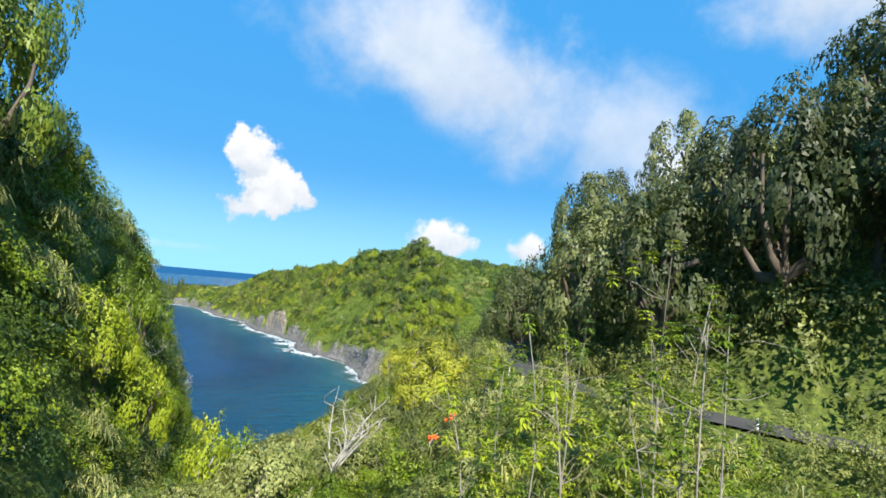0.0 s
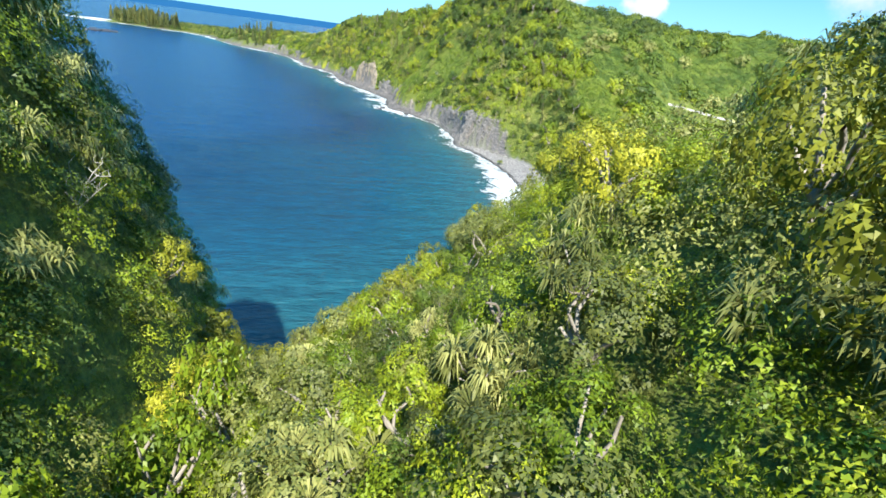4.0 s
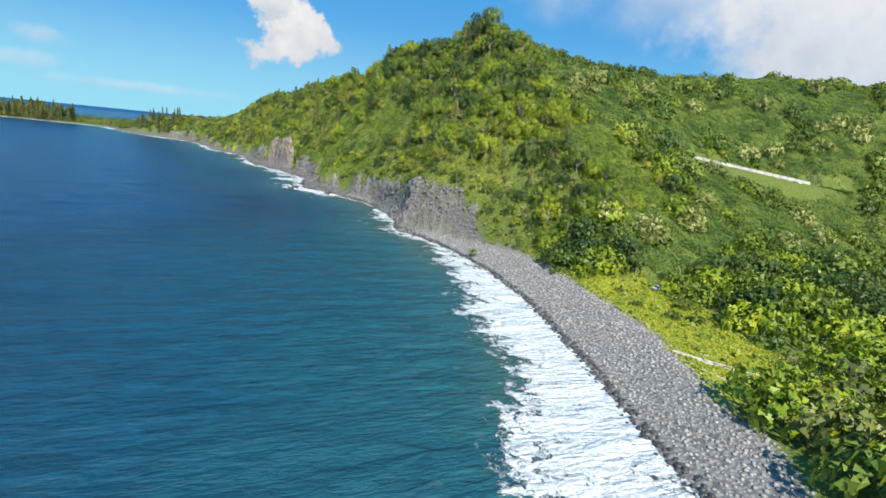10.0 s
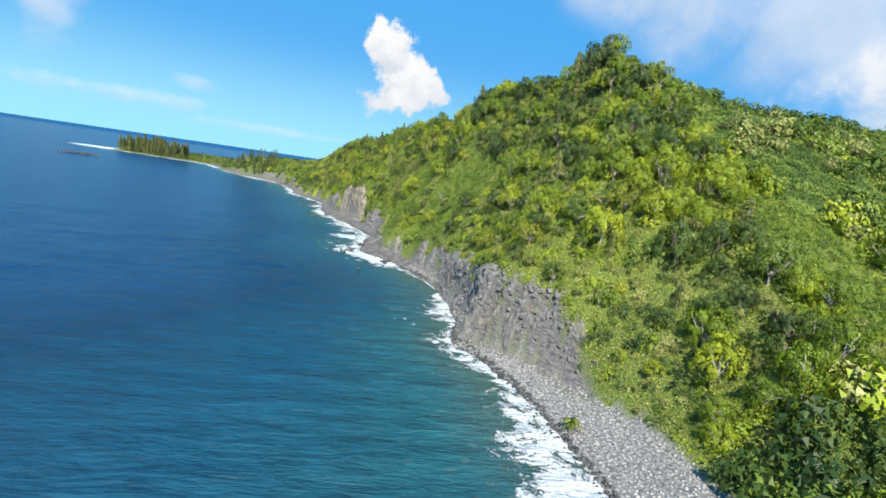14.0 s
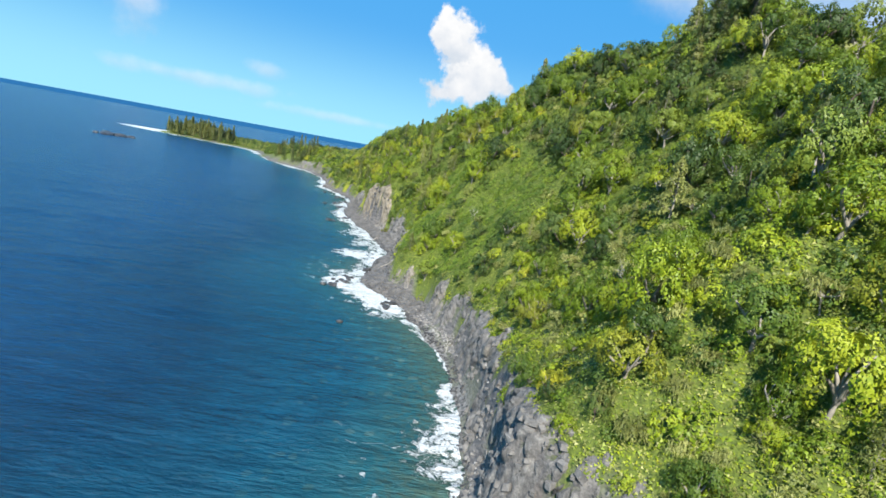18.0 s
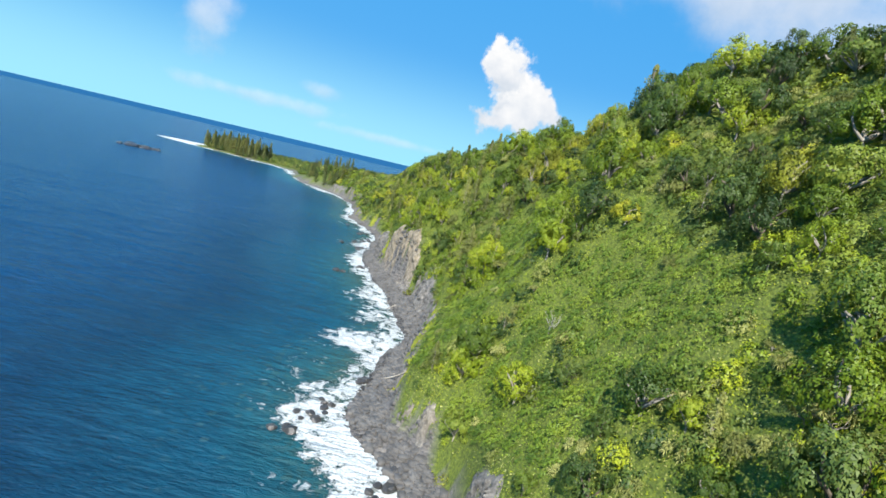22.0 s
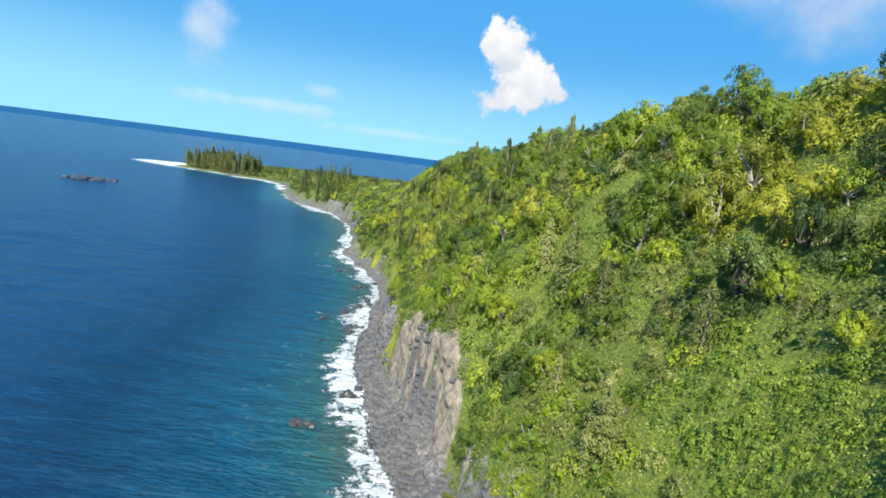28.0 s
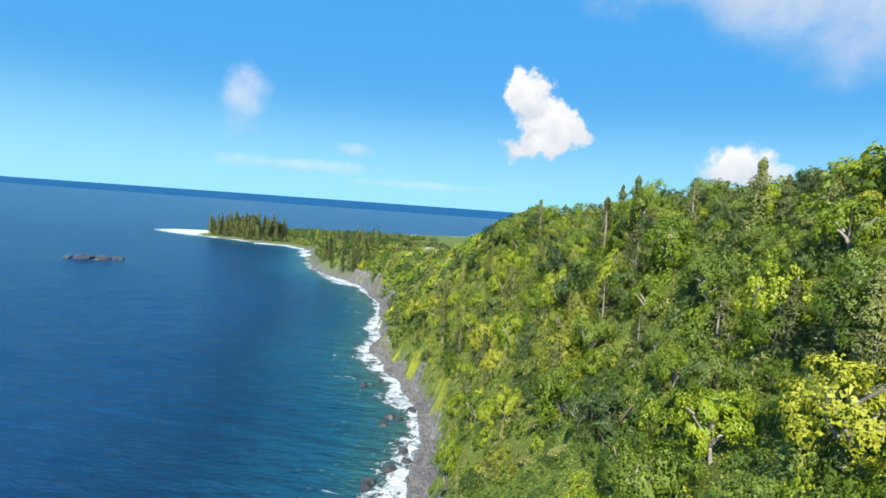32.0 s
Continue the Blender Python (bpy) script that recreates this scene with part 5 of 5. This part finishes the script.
def car():
    root = thing("car", "silver car parked on the grass under the trees", "car")
    bm = bmesh.new()
    profile = [(-2.15, 0.35), (-2.2, 0.75), (-1.95, 0.98), (-1.1, 1.05), (-0.55, 1.48), (0.95, 1.50), (1.75, 1.05), (2.15, 0.95), (2.2, 0.4)]
    left = [bm.verts.new((a, -0.86 + (0.14 if z > 1.2 else 0), z)) for a, z in profile]
    right = [bm.verts.new((a, 0.86 - (0.14 if z > 1.2 else 0), z)) for a, z in profile]
    for k in range(len(profile)):
        j = (k + 1) % len(profile)
        bm.faces.new((left[k], left[j], right[j], right[k]))
    bm.faces.new(left)
    bm.faces.new(right)
    bmesh.ops.bevel(bm, geom=list(bm.edges), offset=0.05, segments=2, affect="EDGES")
    part("body", from_bm("body", bm, CAR_PAINT, True), root)
    for name, quad in (("windscreen", [(-1.06, -0.66, 1.10), (-1.06, 0.66, 1.10), (-0.60, 0.62, 1.46), (-0.60, -0.62, 1.46)]), ("rear_window", [(1.70, -0.66, 1.12), (1.70, 0.66, 1.12), (1.02, 0.62, 1.47), (1.02, -0.62, 1.47)])):
        v = [(a + (-0.035 if a < 0 else 0.035), b, c + 0.03) for a, b, c in quad]
        part(name, mesh_from(name, v, 4, np.arange(4), [GLASS]), root)
    for side in (-1, 1):
        v = [(-0.95, side * 0.875, 1.08), (1.45, side * 0.875, 1.08), (0.9, side * 0.765, 1.42), (-0.5, side * 0.765, 1.42)]
        part("side_window", mesh_from("side_window", v, 4, np.arange(4), [GLASS]), root)
        for a in (-1.35, 1.35):
            bm = bmesh.new()
            bmesh.ops.create_cone(bm, cap_ends=True, segments=16, radius1=0.33, radius2=0.33, depth=0.22, matrix=Matrix.Translation((a, side * 0.80, 0.33)) @ Matrix.Rotation(radians(90), 4, "X"))
            bmesh.ops.bevel(bm, geom=list(bm.edges), offset=0.03, segments=1, affect="EDGES")
            wheel = part("wheel", from_bm("wheel", bm, TYRE), root)
            bm = bmesh.new()
            bmesh.ops.create_cone(bm, cap_ends=True, segments=12, radius1=0.19, radius2=0.17, depth=0.04, matrix=Matrix.Translation((a, side * 0.925, 0.33)) @ Matrix.Rotation(radians(90), 4, "X"))
            part("rim", from_bm("rim", bm, CAR_PAINT), wheel, "bright metal rim")
    return root


car().matrix_world = Matrix.Translation((99, 58, height(99, 58) + 0.02)) @ Matrix.Rotation(radians(25), 4, "Z")


def palm_tree(seed, tall, fronds=15, reach=2.6):
    r = np.random.default_rng(seed)
    root = thing("palm_tree", "young coconut palm with arching green-gold fronds", "palm", "beach palms")
    top = np.array([r.normal() * 0.5, r.normal() * 0.5, tall])
    v, f = tubes([limb(r, (0, 0, -0.3), top, 0.16, 0.06, 6)], 7)
    part("trunk", mesh_from("trunk", v, 4, f, [BARK], smooth_on=True), root)
    for k in range(fronds):
        turn, rise = k * 2.4 + r.normal() * 0.2, r.uniform(0.25, 1.15)
        way = np.array([math.cos(turn), math.sin(turn), 0])
        n, spine, faces = 12, [], []
        for j in range(n + 1):
            t = j / n
            spine.append(top + way * reach * t * math.cos(rise * 0.7) + np.array([0, 0, reach * (math.sin(rise) * t - 0.95 * t * t)]))
        verts = list(spine)
        side = np.array([-way[1], way[0], 0])
        for j in range(n):
            long = reach * 0.30 * math.sin(math.pi * min((j + 1) / n * 0.9 + 0.12, 1)) + 0.05
            for s in (-1, 1):
                verts.append((spine[j] + spine[j + 1]) / 2 + side * s * long + way * long * 0.6 - np.array([0, 0, long * 0.55]))
                faces += [j, j + 1, len(verts) - 1]
        part("frond", mesh_from("frond", verts, 3, np.array(faces), [PALM]), root)
    return root


makers = [palm_tree(600, 1.2), palm_tree(601, 2.4), palm_tree(602, 6.5, 14, 2.8)]
palm_spots = [(0, 84, 36, 1.2), (0, 88, 32, 1.3), (1, 92, 41, 1.2), (0, 81, 47, 1.0), (2, 101, 50, 1.0), (2, 97, 66, 1.1), (1, 106, 40, 1.0), (0, 95, 30, 1.1), (1, 72, -14, 1.3), (2, 79, -22, 1.0), (1, 64, -24, 1.1), (2, 112, 62, 0.9), (1, 62, 118, 1.1), (0, 86, 60, 0.9)]
done = set()
for k, a, b_, s in palm_spots:
    m = stood(a, b_, s, a * 1.7, 0.1)
    if k in done:
        again(makers[k], m)
    else:
        makers[k].matrix_world = m
        done.add(k)


# ---------------------------------------------------------------- trees that stand out
def bare_tree(seed, tall, label):
    r = np.random.default_rng(seed)
    root = thing("bare_tree", label, "tree", "bare trees")
    fork = np.array([0, 0, tall * 0.45])
    v, f = tubes([limb(r, (0, 0, -0.5), fork, tall * 0.018, 0.04)], 6)
    part("trunk", mesh_from("trunk", v, 4, f, [DEADWOOD], smooth_on=True), root)
    for k in range(6):
        w = ball(r, 1)[0] * (0.45, 0.45, 0.25) * tall
        end = fork + np.array([w[0], w[1], abs(w[2]) + tall * r.uniform(0.18, 0.45)])
        runs = [limb(r, fork * r.uniform(0.7, 1.0), end, tall * 0.010, 0.16)]
        for j in range(8):
            start = runs[0][0][r.integers(1, 4)]
            w2 = ball(r, 1)[0] * tall * r.uniform(0.08, 0.18)
            runs.append(limb(r, start, start + np.array([w2[0], w2[1], abs(w2[2]) + tall * 0.05]), tall * 0.0045, 0.2))
        v, f = tubes(runs, 5)
        part("branch", mesh_from("branch", v, 4, f, [DEADWOOD], smooth_on=True), root)
    return root


dead = [bare_tree(700 + k, 5.0, "bleached leafless tree with forked white branches") for k in range(3)]
dead_spots = [(-72.6, -211.0, 1.5), (47.6, 497, 1.5), (78, 200.5, 1.3), (69.4, 220, 1.0), (-86, -176, 0.9), (-82, -160, 0.8), (-60, -150, 0.7), (30, 540, 1.4), (64, 312, 1.1), (40, 438, 1.2), (-22, -98, 1.0), (-10, -88, 0.9), (100, 190, 1.2), (56, 262, 0.9), (22, 590, 1.3), (12, 640, 1.2)]
for n, (a, b_, s) in enumerate(dead_spots):
    m = stood(a, b_, s, n * 1.3, 0.2)
    if n < 3:
        dead[n].matrix_world = m
    else:
        again(dead[n % 3], m)

gold = tree("golden_tree", "broad", LEAF_GOLD, BARK, "tree with golden-yellow foliage on the slope", "", 720, 1500, 0.053)
gold.matrix_world = stood(78, 326, 4.2, 0.4, 0.3, 1.1)
for a, b_, s in ((70, 560, 3.0), (96, 470, 3.4), (30, 452, 2.6)):
    again(gold, stood(a, b_, s, a, 0.3))

# the dark pair and the spiky clump on the crest
crest_tree = tree("crest_tree", "broad", LEAF_IRON, BARK_DARK, "dark round tree standing on the crest", "crest trees", 730, 1200, 0.065)
crest_tree.matrix_world = stood(186, 286, 3.6, 0, 0.3, 1.2)
for a, b_, s in ((199, 283, 3.9), (232, 262, 4.2), (246, 250, 3.6), (270, 232, 4.0), (150, 202, 2.6), (160, 190, 2.6), (170, 200, 2.8), (180, 191, 2.6), (188, 200, 2.8), (202, 190, 2.6)):
    again(crest_tree, stood(a, b_, s, a * 3.1, 0.3, 1.1))
plant([tree("summit_pine", "needle", LEAF_IRON, BARK_DARK, "dark spiky ironwood on the summit", "summit trees", 740 + k, 900, 0.11) for k in range(3)],
      [(121 + 3.1 * math.cos(k * 2.4) * (k ** 0.5), 268 + 3.3 * math.sin(k * 2.4) * (k ** 0.5), 3.2 + 0.6 * math.sin(k * 1.9)) for k in range(15)], 61)

# big trees beside the road and on the ravine's wooded wall
plant([tree("roadside_tree", "high", LEAF_ROAD, BARK_DARK, "tall grey-green tree shading the coast road", "roadside trees", 760 + k, 6500, 0.028) for k in range(4)],
      [(-31, -228, 8.1), (-29, -238, 8.6), (-34, -215, 7.6), (-38, -205, 8.4), (-28, -219, 8.8), (-25, -232, 9.1), (-38, -194, 7.8), (-31, -185, 7.6), (-25, -177, 7.4), (-27, -205, 8.8), (-21, -192, 8.4), (-27, -250, 8.4), (-22, -244, 9.1), (-15, -171, 7.4), (-19, -216, 8.8), (-42, -184, 5.1), (-34, -176, 5.3)], 62, 1.75)
plant([tree("vine_covered_tree", "broad", LEAF_MID, BARK_DARK, "tall tree smothered in bright green vines", "vine-covered trees", 780 + k, 5000, 0.029) for k in range(4)],
      [(-106, -216, 5.6), (-105, -208, 5.3), (-110, -224, 6.3), (-103, -200, 4.4), (-109, -213, 6.5), (-112, -228, 6.6), (-103, -192, 4.3), (-104, -183, 4.3), (-108, -202, 5.6), (-116, -217, 6.6), (-102, -173, 4.3), (-118, -232, 6.6), (-101, -163, 4.0), (-98, -153, 3.6), (-96, -144, 3.5), (-108, -186, 5.0)], 63, 1.15)


plant([tree("vine_tower", "broad", LEAF_MID, BARK_DARK, "tall trunk draped in hanging green vines", "vine-covered trees", 790 + k, 6000, 0.027) for k in range(2)],
      [(-94.5, -204, 4.8), (-96, -198, 4.8), (-99, -210, 5.2), (-94, -193, 3.6)], 75, 1.95)

# vines on the sunlit edge: the brighter leaf colour stands in for sun
plant([tree("vine_tower", "broad", LEAF_BRIGHT, BARK_DARK, "yellow-green vines over a tall trunk, leaf colour brightened as if sunlit", "vine-covered trees", 795 + k, 5000, 0.028) for k in range(2)],
      [(-85.5, -189, 3.9), (-80.2, -186, 3.0), (-87, -183, 4.0), (-83.5, -179, 3.2), (-88.5, -194, 3.6)], 76, 1.95)

# unseen trees added behind the start to throw shade on the lower ravine wall
plant([tree("ravine_head_tree", "broad", LEAF_MID, BARK_DARK, "tall leafy tree added out of view to shade the ravine", "ravine trees", 798 + k, 4000, 0.032) for k in range(2)],
      [(-93, -257, 5.6), (-98, -249, 5.6), (-89, -264, 5.6), (-101, -240, 5.0), (-95, -266, 5.6)], 77, 2.5)

# pale kukui trees in the gully, a slim young tree at its mouth and gold-green crowns on the bank
LEAF_PALE = leafy("leaf_pale_green", (0.17, 0.20, 0.055), (0.36, 0.38, 0.115), (0.55, 0.55, 0.20), 5.0)
plant([tree("candlenut_tree", "broad", LEAF_PALE, BARK, "pale silvery-green leafy tree in the gully", "candlenut trees", 900 + k, 4200, 0.032) for k in range(3)],
      [(-77, -212, 3.6), (-80.5, -209, 3.2), (-79, -205, 3.0), (-83, -204, 2.6), (-75.5, -206, 2.4), (-81.5, -214.5, 2.4)], 71, 1.15)
plant([tree("young_tree", "high", LEAF_BRIGHT, BARK, "slim young bright green tree with an open crown", "young trees", 910 + k, 1300, 0.05) for k in range(2)],
      [(-75.5, -187, 2.7), (-78, -181, 2.5), (-75, -175, 2.6), (-79, -190, 2.6), (-74, -168, 2.6)], 72, 2.1)
plant([tree("gold_green_tree", "broad", LEAF_GOLD, BARK, "yellow-green leafy tree crowning the bank", "bank trees", 920 + k, 4000, 0.03) for k in range(3)],
      [(-57, -192, 4.6), (-55, -186, 4.3), (-60, -196, 3.8), (-52, -180, 4.1), (-53, -170, 3.2), (-50, -163, 3.2), (-47, -157, 3.4), (-62, -160, 2.4), (-60, -153, 2.6), (-66, -158, 2.2), (-56, -147, 2.8), (-50, -146, 3.0), (-74, -152, 3.4), (-77, -146, 3.2), (-72, -145, 3.4), (-75, -158, 3.4), (-80, -152, 3.2), (-69, -140, 3.2), (-76, -164, 3.4), (-73, -137, 3.0), (-46, -138, 3.4), (-42, -132, 3.6), (-38, -128, 3.6), (-43, -125, 3.0), (-36, -137, 3.8), (-40, -143, 3.8), (-32, -122, 3.6), (-45, -150, 3.8)], 73, 1.25)


# slender saplings with whorls of leaves over the gully
def whorled_tree(seed, tall):
    r = np.random.default_rng(seed)
    root = thing("sapling", "slender pale-stemmed sapling with whorls of bright green leaves", "tree", "saplings")
    top = np.array([r.normal() * 0.25, r.normal() * 0.25, tall])
    stem = limb(r, (0, 0, -0.4), top, 0.048, 0.05, 7)
    v, f = tubes([stem], 6)
    part("stem", mesh_from("stem", v, 4, f, [BARK], smooth_on=True), root, "pale slender stem")
    tips = [top]
    for k in range(15):
        start = stem[0][min(2 + k // 4, 5)]
        w = ball(r, 1)[0]
        end = start + np.array([w[0], w[1], abs(w[2]) * 0.5 + 0.25]) * tall * r.uniform(0.10, 0.22)
        v, f = tubes([limb(r, start, end, 0.017, 0.15)], 5)
        part("branch", mesh_from("branch", v, 4, f, [BARK], smooth_on=True), root)
        tips.append(end)
    fans = []
    for t in tips:
        for tier in range(3):
            n = 11
            turn = np.arange(n) * 6.283 / n + r.uniform(0, 6)
            rise = r.uniform(-0.25, 0.55) - 0.2 * tier
            w = np.stack([np.cos(turn), np.sin(turn), np.full(n, rise)], -1) + r.normal(size=(n, 3)) * 0.15
            side = np.cross(w, (0, 0, 1.0))
            side /= np.linalg.norm(side, axis=1, keepdims=True)
            s_ = r.uniform(0.20, 0.36, (n, 1))
            at = t + np.array([0, 0, 0.08 - 0.16 * tier]) + w * 0.06
            fans.append(np.stack([at, at + w * s_ * 0.55 - side * s_ * 0.2, at + w * s_ - np.array([0, 0, 0.25]) * s_, at + w * s_ * 0.55 + side * s_ * 0.2], 1))
    crown = np.concatenate(fans).reshape(-1, 3)
    part("crown", mesh_from("crown", crown, 4, np.arange(len(crown)), [LEAF_BRIGHT if seed % 3 else LEAF_MID]), root)
    return root


for n, (a, b_, c) in enumerate([(-63.7, -228.0, 82.8), (-64.1, -230.3, 81.0), (-67.5, -227.0, 79.1), (-68.6, -224.5, 79.2), (-66.0, -231.7, 80.2), (-62.1, -229.6, 80.0), (-71.0, -223.5, 76.2), (-69.8, -229.3, 77.2), (-66.9, -229.2, 76.9),
                                (-58, -222, 78.5), (-60, -217, 78.0), (-56, -212, 77.5), (-62, -211, 76.5), (-54.5, -219, 78.5), (-65, -218, 76)]):
    foot_ = height(a, b_)
    whorled_tree(1000 + n, max(c - foot_, 3.0)).matrix_world = pose(a, b_, foot_, 0, 0, 40 * n)


# pale and gold crowns on the hill above the cove
r11 = np.random.default_rng(11)
hx, hy = r11.uniform(-42, 40, 300), r11.uniform(-132, -70, 300)
keep = (inland(hx, hy) > 14) & (lane_off(hx, hy) > 11)
hx, hy = hx[keep][:90], hy[keep][:90]
plant([tree("hillside_tree", "broad", m_, BARK, "sunlit olive-green tree on the hill above the cove", "hillside trees", 930 + k, 2200, 0.042) for k, m_ in enumerate((LEAF_BRIGHT, LEAF_OLIVE, LEAF_PALE, LEAF_MID))],
      [(float(a), float(b_), float(c)) for a, b_, c in zip(hx, hy, r11.uniform(2.2, 3.9, len(hx)))], 74, 1.2)


# scarlet blossom of the tulip trees
def blossom(seed):
    r = np.random.default_rng(seed)
    bm = bmesh.new()
    bmesh.ops.create_icosphere(bm, subdivisions=2, radius=0.085)
    for v in bm.verts:
        v.co = Vector(v.co) * r.uniform(0.45, 1.5)
    return from_bm("blossom", bm, FLOWER)


petals = [blossom(800 + k) for k in range(4)]
r12 = np.random.default_rng(12)
for a, b_, c in [(-67.2, -216, 73.6), (-69, -217.5, 73.0), (-76.5, -229, 73.0), (-90, -213, 75.5), (-91, -211, 77), (-92, -216, 78)]:
    spray = thing("blossom_spray", "orange-red tulip tree blossom among the leaves", "flowers", "blossom sprays", pose(a, b_, max(c - 1.0, height(a, b_) + 2.2)))
    for k in range(7):
        part("blossom", petals[k % 4], spray).location = r12.normal(size=3) * 0.17


# ---------------------------------------------------------------- the point and the houses
def house(name, wide, deep, tall, rise, label):
    root = thing(name, label, "house")
    for wall_name, (x0, x1, y0, y1) in (("front_wall", (-wide, wide, -deep, -deep + 0.2)), ("back_wall", (-wide, wide, deep - 0.2, deep)), ("side_wall", (-wide, -wide + 0.2, -deep + 0.2, deep - 0.2)), ("side_wall", (wide - 0.2, wide, -deep + 0.2, deep - 0.2))):
        bm = bmesh.new()
        box(bm, x0, x1, y0, y1, -1.0, tall)
        part(wall_name, from_bm(wall_name, bm, WALL), root)
    bm = bmesh.new()
    o = 0.9
    low = [bm.verts.new((sx * (wide + o), sy * (deep + o), tall - 0.1)) for sx, sy in ((-1, -1), (1, -1), (1, 1), (-1, 1))]
    ridge = [bm.verts.new((sx * (wide - deep * 0.6), 0, tall + rise)) for sx in (-1, 1)]
    for q in ((low[0], low[1], ridge[1], ridge[0]), (low[2], low[3], ridge[0], ridge[1]), (low[1], low[2], ridge[1]), (low[3], low[0], ridge[0]), (low[3], low[2], low[1], low[0])):
        bm.faces.new(q)
    part("roof", from_bm("roof", bm, ROOF), root)
    for k in range(4):
        a = -wide * 0.75 + k * wide * 0.5
        bm = bmesh.new()
        box(bm, a - 0.6, a + 0.6, -deep - 0.05, -deep + 0.05, 0.9, tall - 0.5)
        win = part("window", from_bm("window", bm, WHITE), root, "white framed window")
        bm = bmesh.new()
        box(bm, a - 0.5, a + 0.5, -deep - 0.06, -deep - 0.03, 1.0, tall - 0.6)
        part("pane", from_bm("pane", bm, GLASS), win)
    return root


def settle(ob, a, b_, turn):
    ob.matrix_world = pose(a, b_, height(a, b_) + 0.6, 0, 0, turn)


settle(house("house", 9, 5, 3.2, 2.8, "large cream house with a grey hipped roof on the headland"), -15, 998, 15)
settle(house("cottage", 5, 3.5, 2.6, 1.8, "small low cottage at the edge of the lawn"), -42, 938, 30)
settle(house("shed", 3.5, 3, 2.4, 1.4, "small pale outbuilding beside the large house"), -36, 985, 10)
r10 = np.random.default_rng(10)
bluff = [(float(-112 + 125 * r10.uniform() ** 1.2), float(962 + 60 * r10.uniform()), float(r10.uniform(4.8, 7.2))) for _ in range(46)]
bluff = [(a, b_, s) for a, b_, s in bluff if math.hypot(a + 15, b_ - 998) > 17 and inland(np.array([a]), np.array([b_]))[0] > 6]
plant([tree("headland_tree", "broad", LEAF_IRON, BARK_DARK, "dark round tree around the headland lawn", "headland trees", 820 + k, 420, 0.10) for k in range(3)], bluff, 64, 1.1)
shore_grove = [(float(a), float(b_), float(s)) for a, b_, s in zip(r10.uniform(-180, -105, 60), r10.uniform(940, 1080, 60), r10.uniform(3.8, 5.4, 60))]
shore_grove = [(a, b_, s) for a, b_, s in shore_grove if 5 < inland(np.array([a]), np.array([b_]))[0] < 60]
grove = []
while len(grove) < 150:
    a, b_ = r10.uniform(-492, -335), r10.uniform(1275, 1410)
    if 7 < inland(np.array([a]), np.array([b_]))[0] < 75:
        grove.append((float(a), float(b_), float(r10.uniform(5.5, 8.5))))
plant([tree("point_ironwood", "needle", LEAF_IRON, BARK_DARK, "dark ironwood of the grove on the low point", "grove on the point", 840 + k, 380, 0.15) for k in range(4)], grove + shore_grove, 65, 1.6)
x, y = strewn(-640, -40, 1010, 1560, 9.0, 17)
d = inland(x, y)
ok = (d > 9) & (d < 190)
thicket("point_woods", x[ok], y[ok], r10.uniform(3.5, 6.0, ok.sum()), r10.uniform(5.0, 9.5, ok.sum()), [crown_broad(110, 0.17, 860 + k) for k in range(4)], SHADES, r10.choice([MID, DARK, DARK, OLIVE], ok.sum()), "low green woods and gardens on the point", 0.1, 66)
